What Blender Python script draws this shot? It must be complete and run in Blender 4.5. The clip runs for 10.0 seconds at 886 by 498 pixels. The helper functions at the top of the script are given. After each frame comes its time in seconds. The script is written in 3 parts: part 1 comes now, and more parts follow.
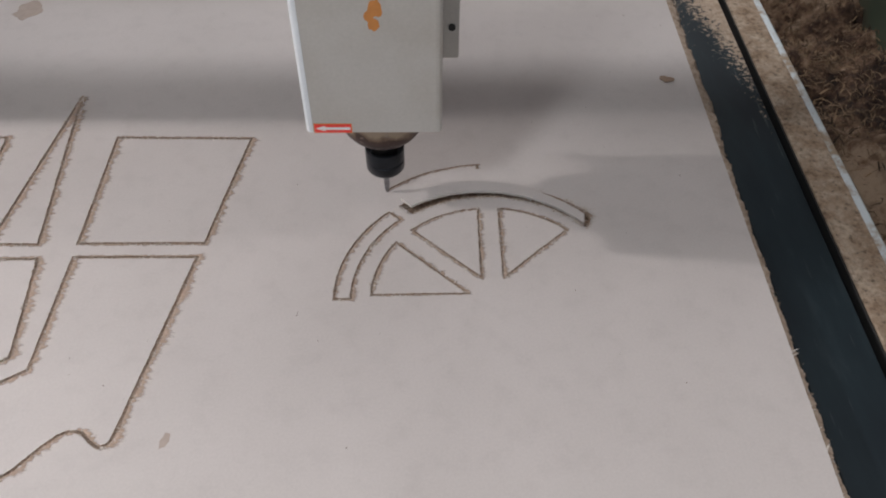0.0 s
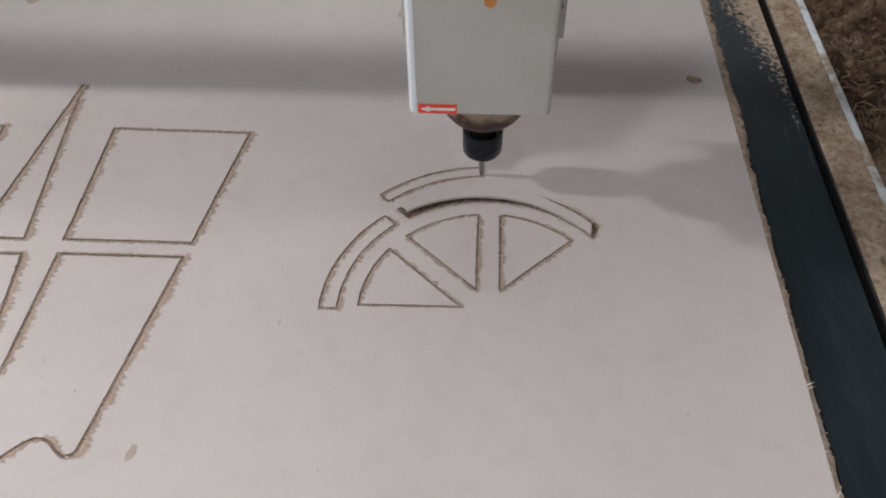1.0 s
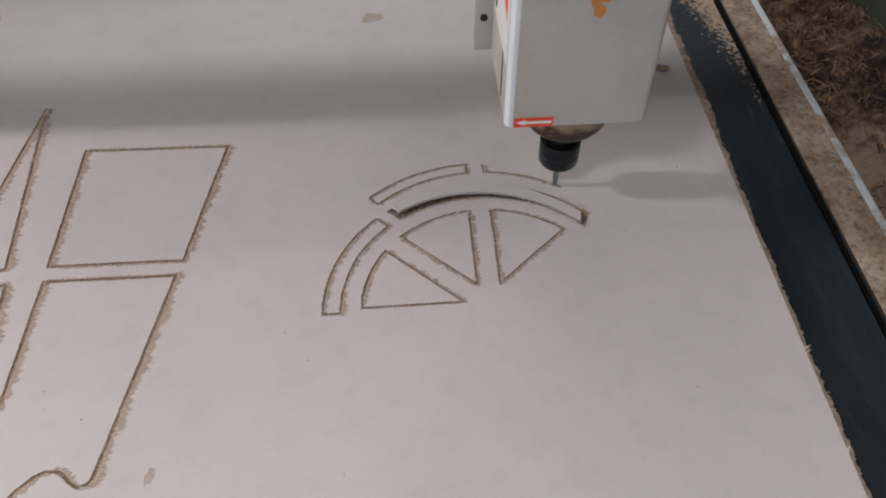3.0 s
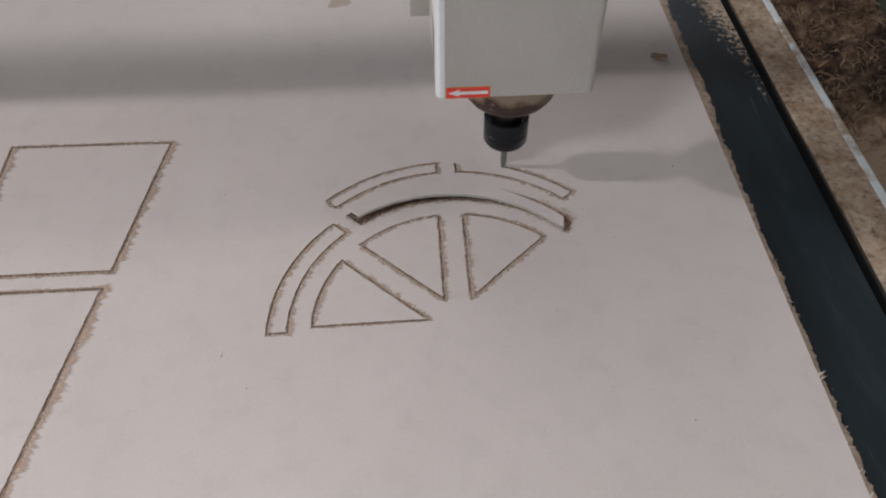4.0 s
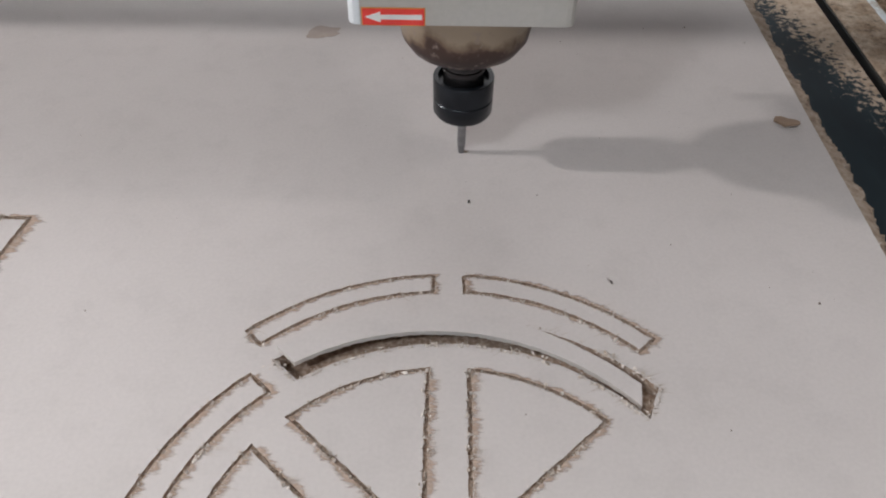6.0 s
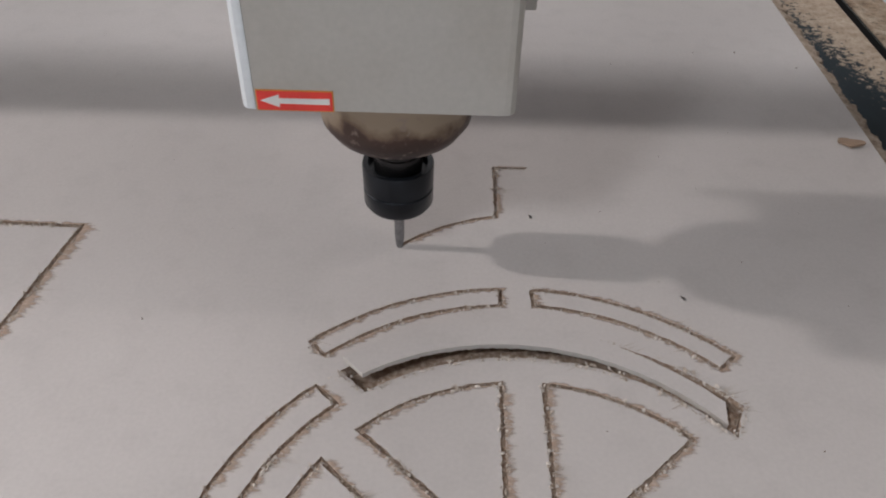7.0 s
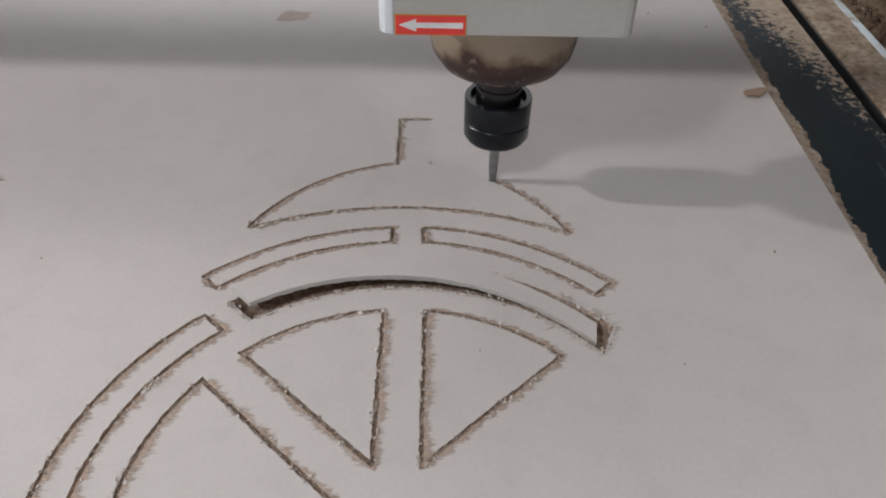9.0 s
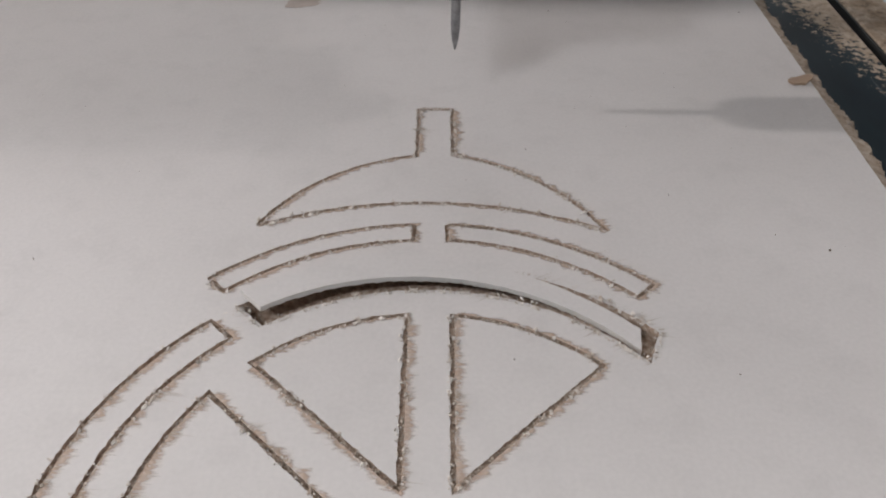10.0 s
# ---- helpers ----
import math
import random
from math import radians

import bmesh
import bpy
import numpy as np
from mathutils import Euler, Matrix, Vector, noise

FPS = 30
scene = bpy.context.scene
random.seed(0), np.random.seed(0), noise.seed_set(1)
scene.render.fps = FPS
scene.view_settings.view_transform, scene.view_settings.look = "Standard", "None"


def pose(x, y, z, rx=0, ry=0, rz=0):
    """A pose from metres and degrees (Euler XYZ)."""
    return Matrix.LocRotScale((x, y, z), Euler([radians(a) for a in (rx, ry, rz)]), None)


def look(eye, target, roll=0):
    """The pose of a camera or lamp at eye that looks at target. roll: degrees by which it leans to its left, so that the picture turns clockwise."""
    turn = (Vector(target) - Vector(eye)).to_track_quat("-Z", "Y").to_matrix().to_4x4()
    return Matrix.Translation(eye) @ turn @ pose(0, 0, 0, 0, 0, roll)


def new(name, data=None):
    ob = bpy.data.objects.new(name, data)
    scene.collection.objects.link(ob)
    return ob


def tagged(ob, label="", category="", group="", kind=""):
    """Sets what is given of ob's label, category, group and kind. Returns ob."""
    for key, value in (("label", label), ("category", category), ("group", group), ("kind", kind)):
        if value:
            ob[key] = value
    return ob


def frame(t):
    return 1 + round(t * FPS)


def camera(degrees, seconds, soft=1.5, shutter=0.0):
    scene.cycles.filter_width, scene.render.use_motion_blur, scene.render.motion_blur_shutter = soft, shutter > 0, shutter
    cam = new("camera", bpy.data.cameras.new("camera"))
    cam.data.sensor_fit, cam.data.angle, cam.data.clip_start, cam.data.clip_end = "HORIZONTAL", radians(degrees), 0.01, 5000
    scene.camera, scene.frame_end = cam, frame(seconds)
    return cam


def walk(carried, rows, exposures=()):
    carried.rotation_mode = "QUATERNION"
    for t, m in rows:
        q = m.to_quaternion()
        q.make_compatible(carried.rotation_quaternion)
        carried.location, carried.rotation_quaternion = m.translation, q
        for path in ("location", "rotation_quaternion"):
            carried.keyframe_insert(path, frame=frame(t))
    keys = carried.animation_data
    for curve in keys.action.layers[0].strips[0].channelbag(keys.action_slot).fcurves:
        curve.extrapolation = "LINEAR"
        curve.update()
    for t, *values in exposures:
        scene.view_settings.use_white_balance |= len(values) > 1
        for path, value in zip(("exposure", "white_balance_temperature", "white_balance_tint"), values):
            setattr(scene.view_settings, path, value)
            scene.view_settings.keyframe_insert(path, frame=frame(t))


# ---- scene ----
cam = camera(59.2, 10.0, soft=2.0)
PATH = [
    (0, (-0.048, -0.5, 0.591), (-0.023, 0.849, -0.886), 0.6),
    (0.2, (-0.0451, -0.4898, 0.5889), (-0.0760, 0.8492, -0.8964), -0.15),
    (0.5, (-0.039, -0.472, 0.584), (-0.106, 0.848, -0.917), -0.7),
    (0.7, (-0.0302, -0.4614, 0.5793), (-0.1110, 0.8613, -0.9187), -1.10),
    (1, (-0.002, -0.452, 0.576), (-0.085, 0.862, -0.929), -1.0),
    (1.1, (0.0087, -0.4505, 0.5747), (-0.0708, 0.8625, -0.9319), -0.85),
    (1.2, (0.0142, -0.4490, 0.5721), (-0.0519, 0.8656, -0.9336), -0.20),
    (1.3, (0.0129, -0.4493, 0.5714), (-0.0431, 0.8641, -0.9359), 0.15),
    (1.4, (0.0085, -0.4480, 0.5696), (-0.0544, 0.8649, -0.9379), -0.20),
    (1.5, (-0.003, -0.444, 0.571), (-0.093, 0.867, -0.937), -1.3),
    (1.7, (-0.0193, -0.4406, 0.5739), (-0.0830, 0.8823, -0.9247), -2.55),
    (2, (-0.041, -0.445, 0.575), (-0.015, 0.884, -0.919), -1.3),
    (2.2, (-0.056, -0.454, 0.578), (-0.007, 0.87, -0.92), -1.0),
    (3.3, (-0.055, -0.463, 0.565), (0.014, 0.868, -0.926), -0.5),
    (3.5, (-0.046, -0.456, 0.555), (0.013, 0.871, -0.941), -0.7),
    (3.8, (-0.0349, -0.4270, 0.5308), (0.0299, 0.9024, -0.9620), -0.55),
    (4, (-0.023, -0.398, 0.511), (0.05, 0.932, -0.982), -0.3),
    (4.2, (-0.0145, -0.3654, 0.4848), (0.0612, 0.9607, -1.0105), -0.00),
    (4.5, (-0.004, -0.324, 0.45), (0.019, 0.971, -1.074), -0.5),
    (4.7, (-0.0045, -0.3060, 0.4309), (0.0088, 0.9927, -1.0900), -0.60),
    (5, (-0.006, -0.269, 0.415), (0.0, 1.023, -1.111), -0.6),
    (5.2, (-0.0009, -0.2433, 0.4033), (0.0034, 1.0464, -1.1253), -0.70),
    (5.5, (0.002, -0.211, 0.382), (-0.009, 1.107, -1.123), -0.6),
    (5.7, (0.0048, -0.1843, 0.3690), (-0.0072, 1.1765, -1.0966), -0.35),
    (5.9, (0.0073, -0.1655, 0.3445), (0.0080, 1.2631, -1.0553), 0.55),
    (6, (0.006, -0.162, 0.338), (0.012, 1.286, -1.041), 1.0),
    (6.2, (0.002, -0.154, 0.333), (0.006, 1.327, -1.011), 1.3),
    (7.3, (-0.039, -0.178, 0.308), (-0.046, 1.345, -0.988), 1.6),
    (7.5, (-0.04, -0.19, 0.305), (-0.059, 1.322, -1.004), 1.2),
    (7.8, (-0.0371, -0.2010, 0.3016), (-0.0519, 1.3071, -1.0120), 1.30),
    (8, (-0.029, -0.203, 0.302), (-0.043, 1.31, -1.006), 1.4),
    (8.2, (-0.0052, -0.2017, 0.3035), (-0.0169, 1.3068, -1.0096), 1.45),
    (8.3, (0.0048, -0.2003, 0.3057), (-0.0025, 1.3068, -1.0090), 1.55),
    (8.5, (0.02, -0.198, 0.304), (0.036, 1.312, -1.007), 1.6),
    (8.7, (0.0261, -0.1972, 0.3018), (0.0599, 1.3213, -0.9993), 1.65),
    (8.8, (0.0255, -0.1978, 0.3024), (0.0627, 1.3177, -1.0022), 1.70),
    (9, (0.025, -0.2, 0.3), (0.057, 1.318, -1.002), 1.5),
    (9.2, (0.0226, -0.1991, 0.2974), (0.0525, 1.3168, -1.0069), 1.40),
    (9.5, (0.015, -0.185, 0.284), (0.047, 1.333, -1.018), 1.4),
    (9.7, (0.0122, -0.1721, 0.2718), (0.0417, 1.3445, -1.0317), 1.35),
    (10, (0.013, -0.172, 0.276), (0.037, 1.344, -1.029), 1.2),
]
EXPOSURES = [
    (0, -0.26, 6580, 11), (0.5, -0.31, 6560, 10), (1, -0.25, 6540, 10), (2, -0.26, 6580, 11), (3.5, -0.33, 6640, 12), (4, -0.31, 6630, 12), (4.2, -0.23, 6600, 11), (4.5, -0.14, 6520, 10), (5, -0.2, 6330, 7), (5.5, -0.13, 6380, 8), (6, -0.05, 6450, 9),
    (7.3, -0.3, 6520, 10), (8, -0.28, 6450, 9), (8.5, -0.32, 6520, 10), (9, -0.17, 6450, 9), (9.5, 0.03, 6400, 8), (10, -0.05, 6400, 8),
]
walk(cam, [(t, look(eye, target, roll)) for t, eye, target, roll in PATH], EXPOSURES)

# ---- world, lights ----
world = bpy.data.worlds.new("world")
scene.world = world
world.use_nodes = True
sky = world.node_tree.nodes.new("ShaderNodeTexSky")
sky.sky_type, sky.sun_disc = "NISHITA", False
sky.sun_elevation, sky.sun_rotation = radians(40), radians(60)
world.node_tree.links.new(sky.outputs[0], world.node_tree.nodes["Background"].inputs[0])
world.node_tree.nodes["Background"].inputs[1].default_value = 0.1


def area(name, eye, target, size, watts, colour, size_y=None):
    lamp = bpy.data.lights.new(name, "AREA")
    lamp.energy, lamp.color, lamp.size = watts, colour, size
    if size_y:
        lamp.shape, lamp.size_y = "RECTANGLE", size_y
    else:
        lamp.shape = "DISK"
    ob = new(name, lamp)
    ob.matrix_world = look(eye, target)
    return ob


area("work_lamp_light", (-2.1, 0.29, 0.99), (0, 0.2, 0), 0.08, 29, (1.0, 0.955, 0.93))
area("wall_lamp_light", (2.04, 0.18, 2.7), (0, 0.2, 0), 0.22, 11.5, (1.0, 0.965, 0.945))
area("near_lamp_light", (-0.56, -0.66, 1.12), (0, 0.1, 0), 0.16, 6.4, (0.94, 0.975, 1.0), 0.14)
area("overhead_fill_light", (-0.2, 1.3, 2.66), (-0.2, 0.9, 0), 1.2, 4.2, (1.0, 0.96, 0.93), 1.3)
area("far_ceiling_lamp_light", (-0.2, 1.15, 2.4), (-0.2, 1.05, 0), 1.6, 27, (0.97, 0.985, 1.0), 0.75)
area("south_fill_light", (0, -3.4, 1.2), (0, 0, 0.6), 3.0, 25, (0.95, 0.975, 1.0), 2.2)
area("north_fill_light", (0, 4.4, 1.5), (0, 0, 0.4), 3.4, 42, (1.0, 0.94, 0.905), 1.5)


# ---- materials ----
def material(name, rough=0.6, metal=0.0):
    m = bpy.data.materials.new(name)
    m.use_nodes = True
    b = m.node_tree.nodes["Principled BSDF"]
    b.inputs["Roughness"].default_value, b.inputs["Metallic"].default_value = rough, metal
    return m, m.node_tree, b


def node(nt, kind, **values):
    n = nt.nodes.new("ShaderNode" + kind)
    for key, value in values.items():
        n.inputs[key.replace("_", " ")].default_value = value
    return n


def noise_at(nt, scale, detail=4.0, rough=0.55, stretch=None):
    co = nt.nodes.new("ShaderNodeTexCoord")
    n = node(nt, "TexNoise", Scale=scale, Detail=detail, Roughness=rough)
    if stretch:
        mp = nt.nodes.new("ShaderNodeMapping")
        mp.inputs["Scale"].default_value = stretch
        nt.links.new(co.outputs["Object"], mp.inputs[0])
        nt.links.new(mp.outputs[0], n.inputs["Vector"])
    else:
        nt.links.new(co.outputs["Object"], n.inputs["Vector"])
    return n.outputs["Fac"]


def ramp(nt, fac, stops):
    r = nt.nodes.new("ShaderNodeValToRGB")
    while len(r.color_ramp.elements) < len(stops):
        r.color_ramp.elements.new(0.5)
    for e, (p, c) in zip(r.color_ramp.elements, stops):
        e.position = p
        e.color = (*c, 1) if len(c) == 3 else c
    nt.links.new(fac, r.inputs[0])
    return r.outputs[0]


def mix(nt, fac, a, b, how="MIX"):
    n = nt.nodes.new("ShaderNodeMix")
    n.data_type, n.blend_type = "RGBA", how
    for sock, value in ((n.inputs[0], fac), (n.inputs[6], a), (n.inputs[7], b)):
        if isinstance(value, (int, float)):
            sock.default_value = value
        elif isinstance(value, tuple):
            sock.default_value = (*value, 1)
        else:
            nt.links.new(value, sock)
    return n.outputs[2]


def bump(nt, b, height, strength, distance):
    n = node(nt, "Bump", Strength=strength, Distance=distance)
    nt.links.new(height, n.inputs["Height"])
    nt.links.new(n.outputs[0], b.inputs["Normal"])


def colour(nt, b, c):
    nt.links.new(c, b.inputs["Base Color"])


def grey(v):
    return (v, v, v)


def board_material():
    m, nt, b = material("mdf_face", 0.6)
    b.inputs["Specular IOR Level"].default_value = 0.14
    base = ramp(nt, noise_at(nt, 5, 5), [(0.3, (0.530, 0.488, 0.477)), (0.7, (0.586, 0.54, 0.530))])
    fine = ramp(nt, noise_at(nt, 420, 3), [(0.3, grey(0.94)), (0.7, grey(1.0))])
    c = mix(nt, 1.0, base, fine, "MULTIPLY")
    smudge = ramp(nt, noise_at(nt, 38, 3, 0.6), [(0.30, grey(0.95)), (0.5, grey(1.0))])
    c = mix(nt, 1.0, c, smudge, "MULTIPLY")
    speck = ramp(nt, noise_at(nt, 130, 1, 0.4), [(0.13, grey(1.0)), (0.165, grey(0.0))])
    c = mix(nt, speck, c, (0.24, 0.17, 0.12))
    colour(nt, b, c)
    r = ramp(nt, noise_at(nt, 60, 3), [(0.3, grey(0.58)), (0.7, grey(0.68))])
    nt.links.new(r, b.inputs["Roughness"])
    bump(nt, b, noise_at(nt, 600, 2), 0.08, 0.0004)
    return m


def core_material():
    m, nt, b = material("mdf_core", 0.9)
    c = ramp(nt, noise_at(nt, 350, 4), [(0.3, (0.27, 0.18, 0.135)), (0.5, (0.42, 0.31, 0.24)), (0.68, (0.60, 0.49, 0.41))])
    colour(nt, b, c)
    bump(nt, b, noise_at(nt, 900, 3), 0.8, 0.0008)
    return m


def crumb_material(name, dark, light):
    m, nt, b = material(name, 0.9)
    g = nt.nodes.new("ShaderNodeNewGeometry")
    colour(nt, b, ramp(nt, g.outputs["Random Per Island"], [(0.0, dark), (1.0, light)]))
    return m


def film_material():
    """Dust that thins out away from its groove, combed into streaks."""
    m, nt, b = material("dust_film", 0.95)
    colour(nt, b, ramp(nt, noise_at(nt, 300, 3), [(0.3, (0.42, 0.29, 0.22)), (0.7, (0.55, 0.425, 0.35))]))
    fade = nt.nodes.new("ShaderNodeAttribute")
    fade.attribute_name = "fade"
    comb = ramp(nt, noise_at(nt, 1.0, 5, 0.68, (150, 620, 1)), [(0.30, grey(0.0)), (0.70, grey(1.0))])
    both = nt.nodes.new("ShaderNodeMath")
    both.operation = "MULTIPLY_ADD"
    both.inputs[1].default_value = 0.62
    part_comb = nt.nodes.new("ShaderNodeMath")
    part_comb.operation = "MULTIPLY"
    part_comb.inputs[1].default_value = 0.38
    nt.links.new(comb, part_comb.inputs[0])
    nt.links.new(fade.outputs["Fac"], both.inputs[0])
    nt.links.new(part_comb.outputs[0], both.inputs[2])
    nt.links.new(ramp(nt, both.outputs[0], [(0.32, grey(0.0)), (0.50, grey(0.45)), (0.76, grey(0.88))]), b.inputs["Alpha"])
    return m


def paint_material(name, base, rough=0.45, dirt=(0.3, 0.24, 0.18), amount=0.35):
    m, nt, b = material(name, rough)
    big = ramp(nt, noise_at(nt, 14, 5), [(0.45, grey(0.0)), (0.75, grey(amount))])
    c = mix(nt, big, base, dirt)
    fine = ramp(nt, noise_at(nt, 300, 2), [(0.3, grey(0.93)), (0.7, grey(1.0))])
    colour(nt, b, mix(nt, 1.0, c, fine, "MULTIPLY"))
    bump(nt, b, noise_at(nt, 500, 2), 0.06, 0.0005)
    return m


def nose_material():
    m, nt, b = material("shaded_dusty_steel", 0.5, 0.3)
    co = nt.nodes.new("ShaderNodeTexCoord")
    sep = nt.nodes.new("ShaderNodeSeparateXYZ")
    nt.links.new(co.outputs["Object"], sep.inputs[0])
    up = node(nt, "MapRange", From_Min=0.088, From_Max=0.128, To_Min=0.0, To_Max=0.72)
    nt.links.new(sep.outputs[2], up.inputs[0])
    add = nt.nodes.new("ShaderNodeMath")
    add.operation = "MULTIPLY_ADD"
    add.inputs[1].default_value = 1.1
    nt.links.new(noise_at(nt, 27, 4, 0.55), add.inputs[0])
    nt.links.new(up.outputs[0], add.inputs[2])
    c = ramp(nt, add.outputs[0], [(0.55, (0.036, 0.021, 0.019)), (0.80, (0.065, 0.036, 0.029)), (0.87, (0.17, 0.115, 0.080)), (1.0, (0.34, 0.27, 0.20))])
    fleck = ramp(nt, noise_at(nt, 190, 4, 0.6), [(0.62, grey(0.0)), (0.70, grey(0.35))])
    c = mix(nt, fleck, c, (0.26, 0.20, 0.17))
    rim = node(nt, "MapRange", From_Min=0.083, From_Max=0.095, To_Min=0.16, To_Max=0.0)
    nt.links.new(sep.outputs[2], rim.inputs[0])
    more = nt.nodes.new("ShaderNodeMath")
    nt.links.new(rim.outputs[0], more.inputs[0])
    nt.links.new(noise_at(nt, 130, 4, 0.6), more.inputs[1])
    c = mix(nt, ramp(nt, more.outputs[0], [(0.60, grey(0.0)), (0.68, grey(0.7))]), c, (0.30, 0.24, 0.205))
    colour(nt, b, c)
    return m


def nut_material():
    m, nt, b = material("black_oxide", 0.26, 0.5)
    c = ramp(nt, noise_at(nt, 120, 4), [(0.35, (0.008, 0.010, 0.014)), (0.75, (0.020, 0.024, 0.031))])
    colour(nt, b, c)
    return m


def steel_material():
    m, nt, b = material("carbide", 0.32, 0.9)
    colour(nt, b, ramp(nt, noise_at(nt, 200, 3), [(0.3, (0.20, 0.20, 0.21)), (0.7, (0.36, 0.36, 0.37))]))
    return m


def plain(name, c, rough=0.5, metal=0.0):
    m, nt, b = material(name, rough, metal)
    f = ramp(nt, noise_at(nt, 90, 4), [(0.3, tuple(0.85 * v for v in c)), (0.7, c)])
    colour(nt, b, f)
    return m


DUST = [(0.25, (0.27, 0.195, 0.14)), (0.5, (0.43, 0.335, 0.26)), (0.75, (0.55, 0.455, 0.375))]


def rail_material():
    """Dark painted rail, with sawdust drifted over its far stretch."""
    m, nt, b = material("dark_rail", 0.5)
    b.inputs["Specular IOR Level"].default_value = 0.25
    base = ramp(nt, noise_at(nt, 30, 5, 0.6, (1, 0.25, 1)), [(0.3, (0.006, 0.012, 0.018)), (0.6, (0.011, 0.021, 0.028)), (0.8, (0.026, 0.039, 0.048))])
    scratch = ramp(nt, noise_at(nt, 150, 3, 0.5, (1, 0.06, 1)), [(0.66, grey(0.0)), (0.76, grey(0.5))])
    base = mix(nt, scratch, base, (0.16, 0.17, 0.18))
    co = nt.nodes.new("ShaderNodeTexCoord")
    sep = nt.nodes.new("ShaderNodeSeparateXYZ")
    nt.links.new(co.outputs["Object"], sep.inputs[0])
    along = node(nt, "MapRange", From_Min=0.0, From_Max=0.72, To_Min=-1.0, To_Max=1.0)
    nt.links.new(sep.outputs[1], along.inputs[0])
    off = node(nt, "Math")
    off.operation = "SUBTRACT"
    off.inputs[1].default_value = 0.323
    nt.links.new(sep.outputs[0], off.inputs[0])
    away = node(nt, "Math")
    away.operation = "ABSOLUTE"
    nt.links.new(off.outputs[0], away.inputs[0])
    across = node(nt, "MapRange", From_Min=0.0, From_Max=0.055, To_Min=-0.38, To_Max=0.34)
    nt.links.new(away.outputs[0], across.inputs[0])
    add = nt.nodes.new("ShaderNodeMath")
    nt.links.new(along.outputs[0], add.inputs[0])
    nt.links.new(across.outputs[0], add.inputs[1])
    more = nt.nodes.new("ShaderNodeMath")
    nt.links.new(add.outputs[0], more.inputs[0])
    nt.links.new(ramp(nt, noise_at(nt, 150, 7, 0.7), [(0.3, grey(0.0)), (0.7, grey(1.0))]), more.inputs[1])
    mask = ramp(nt, more.outputs[0], [(0.78, grey(0.0)), (0.84, grey(0.4)), (0.90, grey(0.95)), (1.05, grey(1.0))])
    dust = mix(nt, 1.0, ramp(nt, noise_at(nt, 120, 6, 0.7), DUST), ramp(nt, noise_at(nt, 260, 3, 0.6), [(0.28, grey(0.35)), (0.40, grey(1.0))]), "MULTIPLY")
    colour(nt, b, mix(nt, mask, base, dust))
    nt.links.new(ramp(nt, mask, [(0.0, grey(0.55)), (1.0, grey(0.95))]), b.inputs["Roughness"])
    bump(nt, b, mask, 0.5, 0.002)
    return m


def dusty_strip_material():
    m, nt, b = material("dusty_strip", 0.92)
    c = ramp(nt, noise_at(nt, 42, 7, 0.7), [(0.3, (0.17, 0.11, 0.07)), (0.42, (0.33, 0.235, 0.165)), (0.58, (0.46, 0.36, 0.275)), (0.75, (0.58, 0.48, 0.39))])
    spot = ramp(nt, noise_at(nt, 150, 7, 0.75), [(0.33, grey(0.18)), (0.42, grey(0.8)), (0.50, grey(1.0)), (0.66, grey(1.22))])
    c = mix(nt, 1.0, c, spot, "MULTIPLY")
    colour(nt, b, c)
    bump(nt, b, noise_at(nt, 200, 6, 0.7), 1.0, 0.003)
    return m


def ridge_material():
    m, nt, b = material("packed_dust", 0.95)
    colour(nt, b, ramp(nt, noise_at(nt, 160, 6, 0.7), [(0.28, (0.15, 0.10, 0.07)), (0.45, (0.31, 0.23, 0.175)), (0.7, (0.47, 0.39, 0.325))]))
    bump(nt, b, noise_at(nt, 420, 5), 0.8, 0.001)
    return m


def heap_material():
    m, nt, b = material("sawdust", 0.95)
    co = nt.nodes.new("ShaderNodeTexCoord")
    sep = nt.nodes.new("ShaderNodeSeparateXYZ")
    nt.links.new(co.outputs["Object"], sep.inputs[0])
    far_lit = node(nt, "MapRange", From_Min=0.42, From_Max=0.75, To_Min=0.0, To_Max=0.2)
    nt.links.new(sep.outputs[1], far_lit.inputs[0])
    fresh = node(nt, "MapRange", From_Min=0.38, From_Max=0.20, To_Min=0.0, To_Max=0.34)
    nt.links.new(sep.outputs[1], fresh.inputs[0])
    both = nt.nodes.new("ShaderNodeMath")
    nt.links.new(far_lit.outputs[0], both.inputs[0])
    nt.links.new(fresh.outputs[0], both.inputs[1])
    add = nt.nodes.new("ShaderNodeMath")
    nt.links.new(both.outputs[0], add.inputs[0])
    nt.links.new(noise_at(nt, 26, 7, 0.7), add.inputs[1])
    c = ramp(nt, add.outputs[0], [(0.42, (0.014, 0.007, 0.005)), (0.54, (0.065, 0.033, 0.020)), (0.66, (0.20, 0.120, 0.075)), (0.80, (0.40, 0.29, 0.205))])
    colour(nt, b, c)
    bump(nt, b, noise_at(nt, 170, 6, 0.7), 1.0, 0.006)
    return m


def edge_material():
    m, nt, b = material("chipped_edge", 0.6)
    mask = ramp(nt, noise_at(nt, 22, 6, 0.7), [(0.47, grey(0.0)), (0.60, grey(1.0))])
    colour(nt, b, mix(nt, mask, (0.62, 0.68, 0.72), (0.33, 0.25, 0.18)))
    return m


def concrete_material(name, a, c):
    m, nt, b = material(name, 0.85)
    colour(nt, b, ramp(nt, noise_at(nt, 2.2, 8, 0.6), [(0.3, a), (0.7, c)]))
    return m


